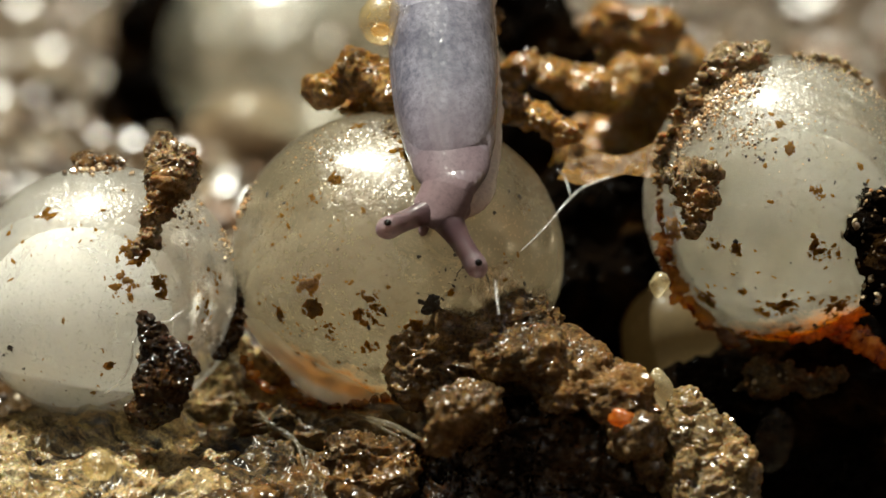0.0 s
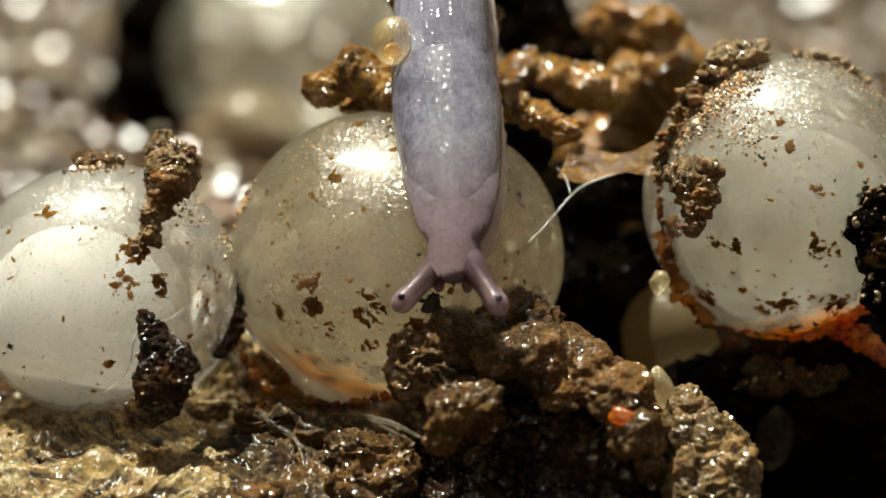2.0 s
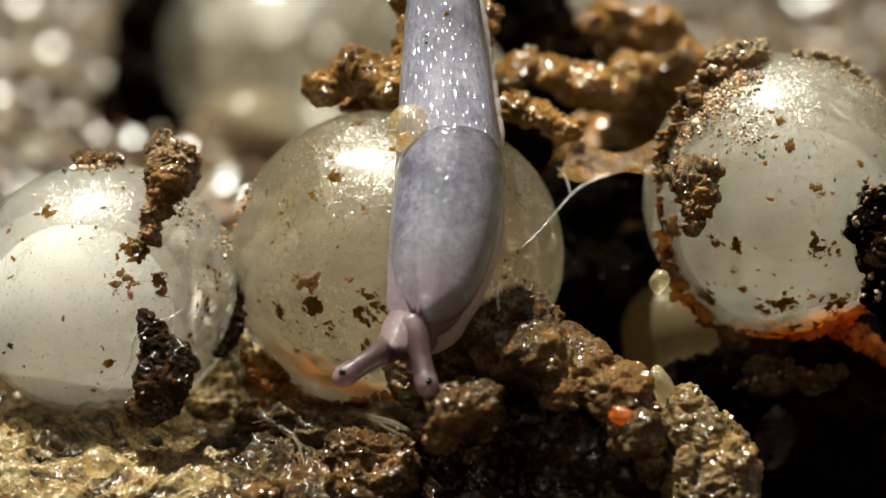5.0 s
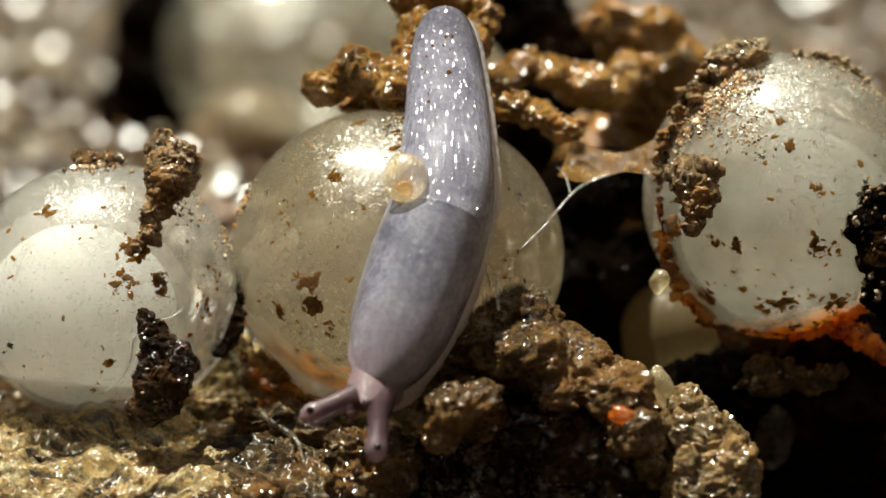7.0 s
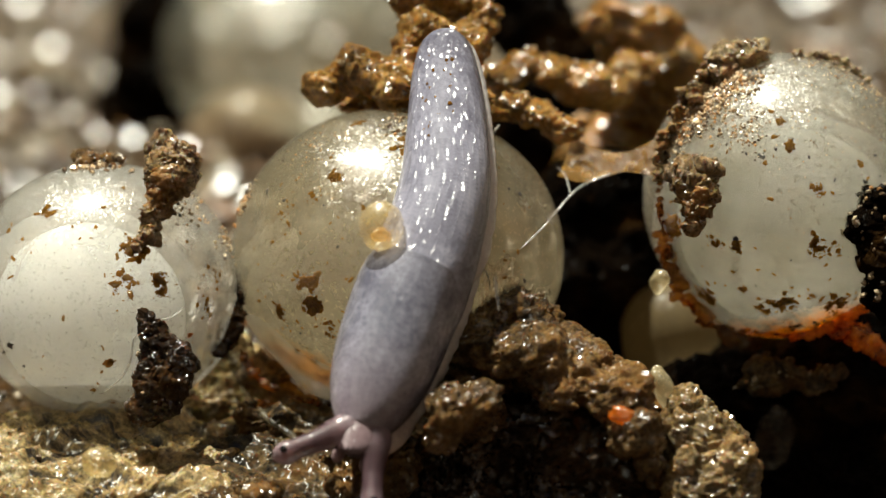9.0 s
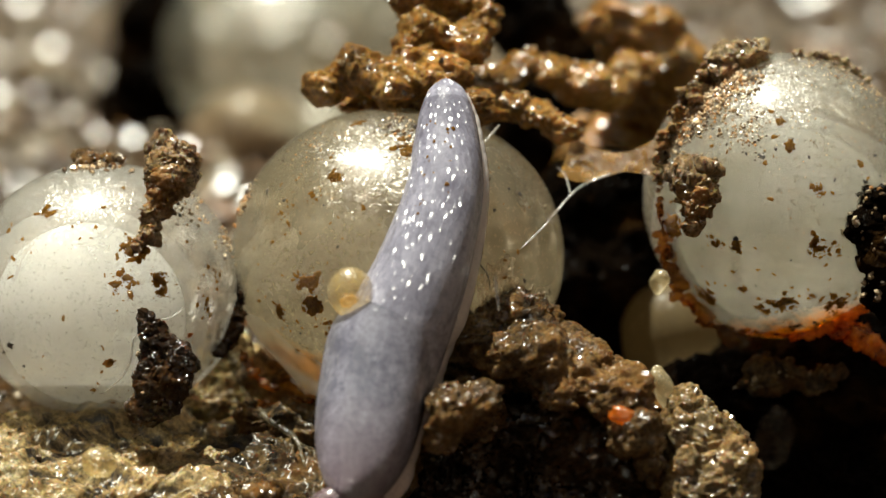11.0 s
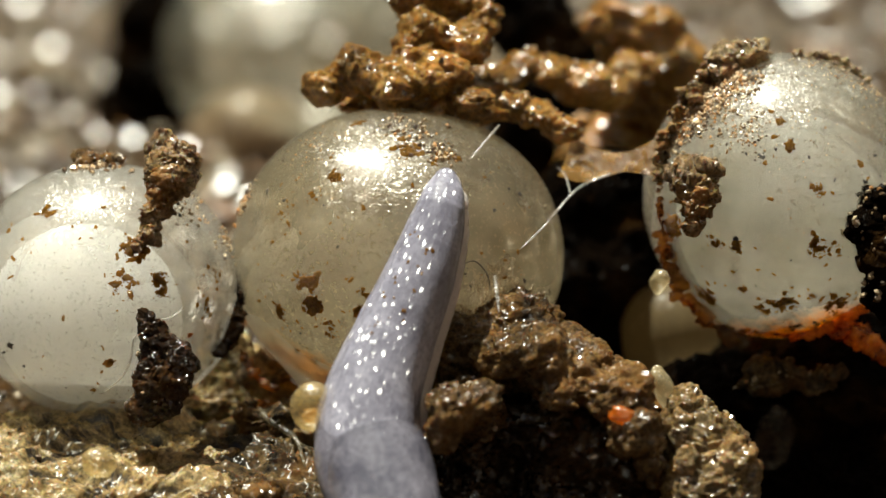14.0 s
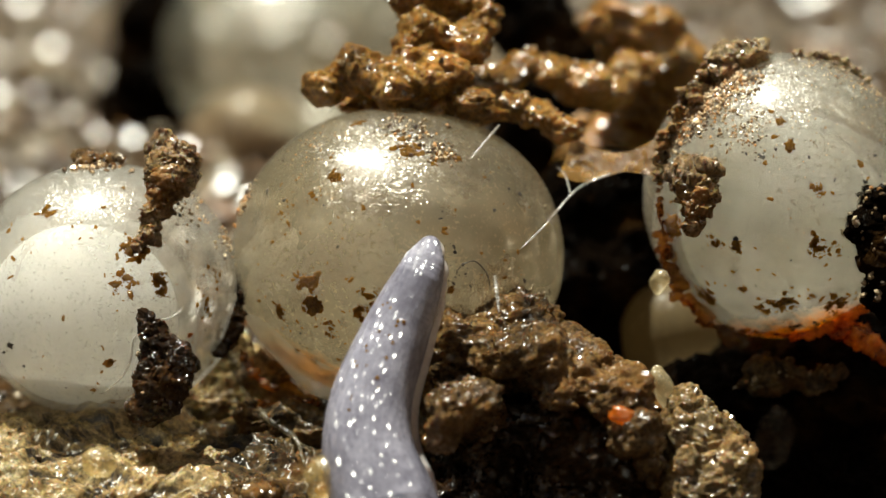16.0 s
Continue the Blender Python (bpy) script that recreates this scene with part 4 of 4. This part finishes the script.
rust_collar((3.70, -0.33, 3.91), [(3.39, -0.40, 5.13), (3.44, -0.56, 4.53), (3.56, -0.57, 3.98), (3.81, -0.49, 3.33), (4.34, -0.61, 2.88), (5.04, -0.69, 2.59)],
            (0.03, 0.05, 0.07, 0.08, 0.07, 0.04), 35, "brown slime on the flank of the pale egg", RUST_BROWN, (9, 3, 1.5))
rust_collar((3.88, 0.27, 6.15), [(3.37, -0.36, 5.22), (3.53, -0.20, 5.81), (3.90, 0.02, 6.39), (4.35, 0.35, 6.79), (4.87, 0.64, 6.98)],
            (0.04, 0.065, 0.08, 0.085, 0.06), 36, "crumbly tan soil crust on the pale egg", MUD_DRY, (11, 5, 2.4))


# ---- slime, threads and small finds ----
def ribbon(one, two, at, thick, seed, steps=10):
    """A sagging film between two edges, with thickness."""
    a, _ = spline(one, 8)
    b, _ = spline(two, 8)
    bm = bmesh.new()
    layers = []
    for off in (0.0, thick):
        rows = []
        for k in range(steps + 1):
            f = k / steps
            row = []
            for p, q in zip(a, b):
                m = Vector(p).lerp(Vector(q), f)
                m += Vector((0, off + 0.16 * noise.noise(m * 2.6 + Vector((seed, 0, 0))) + 0.06 * noise.noise(m * 9), -0.12 * math.sin(math.pi * f)))
                row.append(bm.verts.new(m - Vector(at)))
            rows.append(row)
        layers.append(rows)
    for rows in layers:
        for r, s in zip(rows, rows[1:]):
            for k in range(len(a) - 1):
                bm.faces.new((r[k], r[k + 1], s[k + 1], s[k]))
    f, g = layers
    for k in range(len(a) - 1):
        bm.faces.new((f[0][k], f[0][k + 1], g[0][k + 1], g[0][k]))
        bm.faces.new((f[-1][k], f[-1][k + 1], g[-1][k + 1], g[-1][k]))
    for k in range(steps):
        bm.faces.new((f[k][0], f[k + 1][0], g[k + 1][0], g[k][0]))
        bm.faces.new((f[k][-1], f[k + 1][-1], g[k + 1][-1], g[k][-1]))
    bmesh.ops.recalc_face_normals(bm, faces=bm.faces)
    return bm


web = (2.64, 0.13, 5.27)
thing("slime_web", ribbon([(2.04, 0.76, 5.66), (2.47, 0.50, 5.48), (2.91, 0.30, 5.50), (3.42, 0.27, 5.78)],
                          [(1.79, -0.19, 5.24), (2.28, -0.12, 5.09), (2.72, -0.08, 5.26), (3.36, -0.19, 5.24)], web, 0.05, 1, 14),
      SLIME, web, "shiny brown slime web stretched between two eggs", "slime")


def thread(points, radius, label, mat=THREAD):
    pts, _ = spline(points, 8)
    at = Vector(points[0])
    taper = [radius * (0.5 + math.sin(math.pi * (0.15 + 0.8 * k / (len(pts) - 1)))) * 0.7 for k in range(len(pts))]
    return thing("slime_thread", tube([Vector(p) - at for p in pts], taper, 8), mat, at, label, "slime thread", "slime threads")


thread([(2.68, -0.03, 5.25), (2.23, -0.22, 5.12), (1.96, -0.52, 4.97), (1.57, -1.31, 4.72), (1.21, -1.78, 4.49)], 0.02,
       "white glistening slime strand reaching down an egg")
thread([(2.00, -0.40, 5.02), (1.92, -0.18, 5.25), (1.79, -0.15, 5.38)], 0.02, "thin white slime thread on the cream egg's side")
thread([(0.80, -2.38, 4.21), (0.83, -2.59, 3.98), (0.86, -2.76, 3.74)], 0.035, "short white slime thread standing on the mud")
thread([(0.88, -0.46, 6.13), (0.65, -0.87, 5.96), (0.42, -1.18, 5.76)], 0.022, "thin white slime thread lying on the cream egg")
thread([(-4.78, -2.63, 3.27), (-4.83, -2.72, 2.93), (-4.99, -2.74, 2.65), (-5.23, -2.69, 2.45)], 0.022, "curved white thread on the white egg")
thread([(-4.01, -2.26, 3.67), (-4.23, -2.40, 3.54), (-4.55, -2.52, 3.49), (-4.78, -2.63, 3.27)], 0.016, "fine white thread on the white egg")
thread([(0.27, -2.43, 4.39), (0.49, -2.37, 4.44), (0.68, -2.42, 4.25), (0.73, -2.49, 4.00)], 0.010, "fine dark curled root hair on the cream egg", BLACK)
thread([(-1.44, -2.08, 1.95), (-1.05, -2.70, 2.02), (-0.73, -3.02, 2.02), (-0.33, -3.90, 2.07)], 0.045, "grey slime string between egg and mud", SLIME_GREY)
thread([(-1.30, -2.30, 1.98), (-0.95, -2.85, 1.95), (-0.55, -3.30, 1.88)], 0.025, "thin grey slime string over dark mud", SLIME_GREY)
thread([(-3.20, -0.55, 1.88), (-2.80, -1.63, 1.75), (-2.50, -1.95, 1.62), (-2.28, -2.18, 1.50), (-2.14, -2.66, 1.22)], 0.05, "pale tan slime strand trailing over the mud", SLIME_GREY)
thread([(-2.36, -2.10, 1.54), (-2.16, -2.32, 1.44), (-2.02, -2.30, 1.38), (-2.0, -2.5, 1.28)], 0.03, "curled pale slime strand on the mud", SLIME_GREY)



def bead(name, at, radii, mat, label, category, turn=(0, 0, 0), seed=1):
    bm = rock(radii, seed, 3, 0.3, 1.4, 0.12) if name == "sand_grain" else ball(radii, 32, 24, 0.12, 1.6, seed)
    return thing(name, bm, mat, at, label, category, turn=turn)


bead("slime_droplet", (-5.25, -4.17, 1.75), (0.27, 0.24, 0.24), JELLY_AMBER, "amber slime droplet on the tan soil", "droplet", seed=5)
bead("egg_shell_scrap", (3.41, -2.78, 2.50), (0.17, 0.18, 0.40), JELLY_PALE, "pale yellow scrap of egg jelly on the mud", "jelly scrap", (0, -22, 0), 6)
bead("sand_grain", (3.40, -1.00, 3.75), (0.15, 0.14, 0.19), JELLY_PALE, "pale sand grain under the pale egg", "sand grain", (0, 15, 0), 7)
bead("sand_grain", (4.11, 0.29, 1.60), (0.17, 0.17, 0.26), SAND, "pale orange sand grain in a dark gap", "sand grain", (0, 0, 0), 8)
bead("sand_grain", (2.75, -4.09, 2.46), (0.23, 0.18, 0.15), GLOW_ORANGE, "glossy orange sand grain set in the mud", "sand grain", (0, 12, 0), 9)
mud("soil_crumb", (4.68, 0.42, 6.98), strewn([(4.25, 0.30, 6.72), (4.50, 0.40, 6.95), (4.75, 0.45, 7.05), (5.02, 0.5, 7.02)], (0.10, 0.17, 0.19, 0.09), 46, 7, 3, 0.9),
    46, PALE_SOIL, "pale crumbly soil heaped on the egg's crown", 0.022, 0.06, 0.10, 0.06, 120, 0.03, crumbs=0)
mud("soil_crumb", (5.95, 0.6, 6.9), strewn([(5.55, 0.55, 7.0), (5.9, 0.6, 6.98), (6.3, 0.6, 6.85), (6.7, 0.55, 6.6)], (0.04, 0.07, 0.06, 0.04), 47, 7, 2, 1.2),
    47, PALE_SOIL, "thin line of pale soil grains along the egg's crown", 0.022, 0.04, 0.06, 0.04, 60, 0.03, crumbs=0)
bead("seed_husk", (5.20, -1.44, 1.32), (0.30, 0.28, 0.52), HUSK, "clear grey husk lying in the dark", "seed husk", (0, 8, 0), 11)


# ---- the young slug ----
slug = group_at("slug", (0, 0, 0), "young translucent lilac-grey slug crawling over an egg", "slug")

TRAIL_EARLY = [(-0.07, 3.13, 11.03), (-0.05, 1.17, 9.14), (-0.03, 0.04, 8.02), (0.01, -0.62, 7.09), (0.09, -1.43, 6.20), (0.16, -2.19, 5.50), (0.15, -2.82, 4.68),
               (0.0, -3.36, 3.83), (-0.16, -3.82, 2.89), (-0.26, -4.09, 1.89), (-0.34, -4.35, 0.89), (-0.42, -4.62, -0.11), (-0.47, -5.09, -1.86)]
TRAIL_LATE = [(-0.07, 3.13, 11.03), (-0.05, 1.17, 9.14), (0.02, 0.04, 8.02), (0.04, -0.62, 7.09), (0.06, -1.43, 6.20), (0.0, -2.21, 5.41), (-0.33, -2.94, 4.44),
              (-0.76, -3.49, 3.51), (-1.09, -4.08, 2.70), (-1.12, -4.63, 1.97), (-0.82, -5.21, 1.16), (-0.62, -5.86, 0.29), (-0.55, -6.89, -1.24)]


EARLY, LATE = spline(TRAIL_EARLY), spline(TRAIL_LATE)


def between(t, table):
    return float(np.interp(t, [r[0] for r in table], [r[1] for r in table]))


def crawl(s, t):
    """Place of the body's middle line s millimetres along the trail at t."""
    w = max(0.0, min(1.0, (t - 3.4) / 2.9))
    w = w * w * (3 - 2 * w)
    a, b = ([float(np.interp(s, line[1], line[0][:, i])) for i in range(3)] for line in (EARLY, LATE))
    return Vector(a).lerp(Vector(b), w)


def heading(back, tip):
    """A pose at `back` whose y axis points to `tip` and whose z axis is the slug's back."""
    y = (tip - back).normalized()
    x = y.cross(Vector((0.0, -0.85, 0.53))).normalized()
    z = x.cross(y)
    m = Matrix((x, y, z)).transposed().to_4x4()
    m.translation = back
    return m


# millimetres along the trail, by the second: tail tip, rear edge and front edge of the mantle
TAIL = [(0, 0.11), (2, 1.43), (4, 2.94), (6.3, 4.39), (7, 4.60), (8, 4.77), (9, 4.94), (10, 5.31), (11.3, 5.88),
        (12, 6.19), (13, 6.67), (14, 7.21), (15, 7.81), (16, 8.39)]
REAR = [(0, 4.05), (1, 4.45), (2, 4.92), (3, 5.40), (4, 5.90), (5, 6.53), (6.5, 7.45), (7, 7.70), (8, 8.07), (9, 8.50),
        (11.3, 9.72), (12.5, 10.41), (14, 11.45), (15, 12.00), (16, 12.68)]
NECK = [(0, 7.39), (1, 7.79), (2, 8.34), (3, 8.80), (4, 9.25), (6.3, 10.47), (7, 10.76), (8, 11.17), (9, 11.54), (11.3, 12.50),
        (12.5, 13.22), (14, 14.22), (16, 15.36)]


# how far the thin tail end is drawn in: 1 stretched out, more when bunched up
BUNCH = [(0, 2.1), (8, 2.1), (9, 2.0), (11.3, 1.25), (13, 1.0), (16, 1.0)]


def profile(f):
    """Half width of the tail, tip 0 to mantle 1."""
    return float(np.interp(f, [0, 0.06, 0.2, 0.4, 0.6, 0.8, 1.0], [0.20, 0.33, 0.45, 0.55, 0.62, 0.70, 0.79]))


def rest_at(ob, y):
    """Stores where the piece's points lie on the stretched-out slug, in millimetres."""
    me = ob.data
    co = np.empty(len(me.vertices) * 3)
    me.vertices.foreach_get("co", co)
    co = co.reshape(-1, 3) / MM + np.array((0.0, y, 0.0))
    me.attributes.new("rest", "FLOAT_VECTOR", "POINT").data.foreach_set("vector", co.ravel())
    return ob


def sleek(ob, rx, rz, bow=0.04):
    """Shades a piece like a stretch of one smooth body."""
    me = ob.data
    co = np.empty(len(me.vertices) * 3)
    me.vertices.foreach_get("co", co)
    n = co.reshape(-1, 3) * np.array((1 / rx ** 2, bow, 1 / rz ** 2))
    n /= np.maximum(np.linalg.norm(n, axis=1, keepdims=True), 1e-9)
    me.normals_split_custom_set_from_vertices(n.tolist())


TAIL_PIECES, CORE_PIECES, NECK_PIECES = 48, 40, 20
body = []
for k in range(TAIL_PIECES):
    f = k / (TAIL_PIECES - 1)
    r = profile(f)
    long = 0.26 + 0.7 * min(1.0, f * 1.8)
    seg = part("body_segment", ball((r, long, r * 0.85), 32, 28), SKIN, slug, "lilac-grey tuberculate skin" if k == 0 else "")
    if k > 6:
        sleek(seg, r, r * 0.85)
    body.append((rest_at(seg, 3.4 * f), "tail", 0.07 + 0.93 * f, 0.0))
    if k % 3 == 0:
        foot = part("foot_fringe", ball((r * 0.99 + 0.03, long, r * 0.4), 28, 14), SKIN_FOOT, slug)
        body.append((rest_at(foot, 3.4 * f), "tail", 0.07 + 0.93 * f, -0.45 * r))
for k in range(CORE_PIECES):
    f = k / (CORE_PIECES - 1)
    r = float(np.interp(f, [0, 0.3, 0.6, 0.85, 1.0], [0.80, 0.84, 0.82, 0.73, 0.60]))
    seg = part("body_segment", ball((r, 1.0 - 0.3 * f, r * 0.68), 32, 28), SKIN_SIDE, slug)
    sleek(seg, r, r * 0.68)
    body.append((rest_at(seg, 3.5 + 3.0 * f), "core", f, 0.0))
    if k % 3 == 0:
        foot = part("foot_fringe", ball((r * 0.97, 0.8, r * 0.4), 28, 14, 0.05, 3.0, k + 40), SKIN_FOOT, slug)
        body.append((rest_at(foot, 3.5 + 3.1 * f), "core", f, -0.48))
for k in range(NECK_PIECES):
    f = k / (NECK_PIECES - 1)
    r = 0.62 - 0.21 * math.sin(math.pi * min(1.0, f * 1.6) / 2)
    seg = part("neck_segment", ball((r, 0.66 - 0.3 * f, r * 0.7), 32, 28), SKIN_NECK, slug, "pinkish translucent neck" if k == 0 else "")
    sleek(seg, r, r * 0.7)
    body.append((rest_at(seg, 6.45 + 1.1 * f), "neck", f, 0.0))


rng = random.Random(77)
for ob, zone, f, drop in body[18:48:4]:
    if zone == "tail" and drop == 0.0:
        for _ in range(3):
            a = rng.uniform(-0.2, 0.75)
            r = profile((f - 0.07) / 0.93)
            speck = new("soil_fleck", rng.choice(FLECKS)[FLECK.name])
            speck.parent = ob
            out = Vector((math.sin(a), 0, math.cos(a)))
            speck.matrix_basis = Matrix.LocRotScale(Vector((out.x * r, rng.uniform(-0.1, 0.1), out.z * r * 0.86)) * MM,
                                                    out.to_track_quat("Z", "Y"), Vector((1, 1, 1)) * rng.uniform(0.012, 0.035))


def mantle_mesh():
    """The shield on the slug's back: rounded rear lip, narrower neck end, thin over the body."""
    bm = ball((1, 1, 1), 56, 56)
    for v in bm.verts:
        x, y, z = v.co
        full = math.sqrt(max(0.0, 1 - abs(y) ** (4.0 if y < 0 else 2.5)) / max(1e-6, 1 - y * y))
        v.co = Vector((x * full * (0.83 - 0.08 * y), y * 1.72, z * full * 0.79 * (1 - 0.07 * y) - 0.12 * min(y, 0.0) ** 2))
    return bm


def head_mesh():
    bm = ball((0.45, 0.32, 0.22), 32, 24)
    for v in bm.verts:
        v.co *= 1 + 0.05 * noise.noise(v.co * 3)
    return bm


def tentacle_mesh():
    """Along +y from the head to a swollen tip."""
    steps = [(-0.40, 0.03), (-0.34, 0.18), (-0.2, 0.27), (0.0, 0.25), (0.2, 0.205), (0.45, 0.165), (0.7, 0.165), (0.86, 0.182), (0.97, 0.165), (1.05, 0.105), (1.09, 0.03)]
    ys = np.linspace(-0.40, 1.095, 32)
    rs = np.interp(ys, [s[0] for s in steps], [s[1] for s in steps])
    return tube([(0, y, 0) for y in ys], list(rs), 20)


mantle = part("mantle", mantle_mesh(), SKIN_MANTLE, slug, "smooth grey mantle shield with a dark middle stripe")
head = part("head", head_mesh(), SKIN_HEAD, slug, "pinkish translucent head")
sleek(mantle, 0.80, 0.78, 0.05)
rest_at(mantle, 5.1), rest_at(head, 7.5)
tentacles = []
for side in (-1, 1):
    ten = part("tentacle", tentacle_mesh(), SKIN_TENTACLE, slug, "eye tentacle with a black dot at its tip")
    rest_at(ten, 7.6)
    part("eye", ball((0.062, 0.062, 0.062), 16, 12), EYE, ten, "black eye spot", at=(-side * 0.03, 0.92, 0.14))
    tentacles.append(ten)
feelers = []
for side in (-1, 1):
    feelers.append((part("feeler", ball((0.10, 0.17, 0.10), 16, 12), SKIN_HEAD, slug, "short pale lower feeler"), side))
    rest_at(feelers[-1][0], 7.6)

droplet = group_at("slime_droplet", (-0.58, -2.03, 5.68), "clear amber slime droplet stuck to the slug's side", "droplet")
part("bead", ball((0.35, 0.33, 0.39), 32, 24, 0.06, 1.5, 3), JELLY_AMBER, droplet)
part("orange_core", rock((0.15, 0.13, 0.12), 4, 3, 0.5), JELLY_GOLD, droplet, "golden orange jelly in the droplet", at=(-0.03, 0.0, -0.16))


# ---- what moves ----
LEFT = [(0, (-0.88, -2.71, 5.09), (-0.30, -2.36, 5.25)), (0.5, (-0.81, -2.88, 4.83), (-0.28, -2.50, 5.11)), (1, (-0.54, -3.08, 4.48), (-0.16, -2.68, 4.82)),
        (1.5, (-0.54, -3.24, 4.27), (-0.17, -2.85, 4.57)), (2.5, (-0.73, -3.46, 3.84), (-0.24, -3.04, 4.24)), (3, (-0.90, -3.63, 3.58), (-0.34, -3.20, 4.02)),
        (4.2, (-1.34, -3.78, 3.22), (-0.68, -3.45, 3.66)), (6.3, (-1.84, -4.27, 2.74), (-1.24, -4.01, 2.94)), (7, (-2.02, -4.42, 2.57), (-1.31, -4.15, 2.81)),
        (7.5, (-1.79, -4.57, 2.66), (-1.19, -4.25, 2.70)), (8, (-1.94, -4.61, 2.45), (-1.30, -4.37, 2.56)), (9.2, (-2.52, -4.85, 2.00), (-1.75, -4.58, 2.24)),
        (11.5, (-2.59, -5.44, 0.87), (-1.74, -5.18, 1.10)), (16, (-1.90, -6.97, -1.92), (-1.13, -6.88, -1.60))]
RIGHT = [(0, (0.53, -2.87, 4.51), (0.14, -2.41, 5.03)), (0.5, (0.70, -3.00, 4.41), (0.33, -2.55, 4.92)), (1, (0.94, -3.24, 4.27), (0.56, -2.72, 4.67)),
         (1.5, (0.94, -3.47, 4.18), (0.57, -2.96, 4.53)), (2.5, (0.76, -3.73, 4.00), (0.47, -3.22, 4.36)), (3, (0.67, -3.89, 3.76), (0.38, -3.36, 4.20)),
         (4.2, (0.21, -4.18, 3.28), (-0.05, -3.63, 3.78)), (6.3, (-0.96, -4.63, 2.55), (-0.94, -4.07, 3.10)), (7, (-1.02, -4.85, 2.12), (-0.96, -4.29, 2.67)),
         (7.5, (-0.80, -4.96, 1.98), (-0.85, -4.41, 2.51)), (8, (-0.76, -5.03, 1.66), (-0.81, -4.46, 2.23)), (9.2, (-1.14, -5.24, 1.35), (-1.10, -4.78, 1.90)),
         (11.5, (-1.23, -5.69, 0.33), (-1.19, -5.23, 0.90)), (16, (-0.54, -7.10, -2.41), (-0.58, -6.93, -1.76))]
DROP = [(0, (-0.96, -0.32, 7.82)), (0.5, (-0.90, -0.44, 7.77)), (1.5, (-0.82, -0.57, 7.66)), (2.5, (-0.71, -0.84, 7.43)), (3.5, (-0.60, -1.13, 7.11)),
        (4.2, (-0.54, -1.44, 6.75)), (6.3, (-0.52, -2.40, 6.04)), (7, (-0.57, -2.66, 5.84)), (8, (-0.79, -2.96, 5.50)), (9, (-0.94, -3.14, 5.21)),
        (11.3, (-1.50, -3.54, 4.11)), (12.5, (-1.83, -3.65, 3.51)), (13.5, (-1.96, -4.01, 2.94)), (14.5, (-1.98, -4.37, 2.36)), (16, (-1.77, -4.82, 1.66))]


def place(t, table, column):
    return Vector([float(np.interp(t, [r[0] for r in table], [r[column][i] for r in table])) for i in range(3)])


def metres(m):
    m = m.copy()
    m.translation = m.translation * MM
    return m


def motions():
    times = [0.5 * k for k in range(33)]
    root = {t: crawl(between(t, REAR), t) for t in times}
    root.update({r[0]: crawl(between(r[0], REAR), r[0]) for r in LEFT + RIGHT})
    every = sorted(root)

    def keyed(ob, world_pose):
        rows = []
        for t in every:
            m = world_pose(t)
            m.translation = m.translation - root[t]
            rows.append((t, metres(m)))
        walk(ob, rows)

    walk(slug, [(t, pose(*(root[t] * MM))) for t in every])
    def front_at(t):
        return (place(t, LEFT, 2) + place(t, RIGHT, 2)) / 2

    for ob, zone, f, drop in body:
        def at(t, zone=zone, f=f, drop=drop):
            tail, rear, neck = between(t, TAIL), between(t, REAR), between(t, NECK)
            if zone == "neck":
                start = crawl(neck - 0.35, t)
                end = front_at(t)
                end = end + (start - end).normalized() * 0.22
                bend = start + (start - crawl(neck - 0.6, t)).normalized() * (end - start).length * 0.5
                here = start.lerp(bend, f).lerp(bend.lerp(end, f), f)
                return heading(here, here + (bend - start).lerp(end - bend, f))
            drawn = between(t, BUNCH)
            tail += 0.16 * (drawn - 1)
            s = tail + (rear + 0.15 - tail) * f ** drawn if zone == "tail" else rear + 0.15 + (neck - rear - 0.5) * f
            m = heading(crawl(s, t), crawl(s + 0.1, t))
            m.translation = m.translation + m.to_3x3() @ Vector(((0.30 if zone == "tail" else 0.14 + 0.12 * f) * drop, 0, drop))
            return m
        keyed(ob, at)

    def mantle_at(t):
        rear = between(t, REAR)
        m = heading(crawl(rear + 0.2, t), crawl(rear + 2.95, t))
        m.translation = crawl(rear + 1.70, t) + m.to_3x3() @ Vector((0, 0, 0.03))
        return m

    def head_at(t):
        m = heading(crawl(between(t, NECK) - 0.3, t), front_at(t))
        m.translation = front_at(t) - m.to_3x3() @ Vector((0, 0.34, 0.20))
        return m

    def tentacle_at(table):
        def at(t):
            tip, base = place(t, table, 1), place(t, table, 2)
            m = heading(base, tip)
            m.translation = tip - (tip - base).normalized() * 0.93
            return m
        return at

    keyed(mantle, mantle_at)
    keyed(head, head_at)
    for ob, table in zip(tentacles, (LEFT, RIGHT)):
        keyed(ob, tentacle_at(table))
    for ob, side in feelers:
        def feeler_at(t, side=side):
            m = head_at(t)
            m.translation = m.translation + m.to_3x3() @ Vector((-side * 0.22, 0.32, -0.20))
            return m
        keyed(ob, feeler_at)
    for key, swing in (("a", [(0, 0, 0), (4, 0.04, 6), (7, 0.10, 14), (9, 0.24, 24), (12.5, 0.22, 20), (16, 0.10, 8)]),
                       ("c", [(0, 0, 0), (7, 0.03, 8), (12.5, -0.04, 18), (16, -0.02, 26)])):
        x, y, z = EMBRYOS[key].location / MM
        walk(EMBRYOS[key], [(t, pose((x + dx) * MM, y * MM, z * MM, 0, turn, 0)) for t, dx, turn in swing])
    walk(droplet, [(t, pose(*(Vector(p) * MM))) for t, p in DROP])


motions()
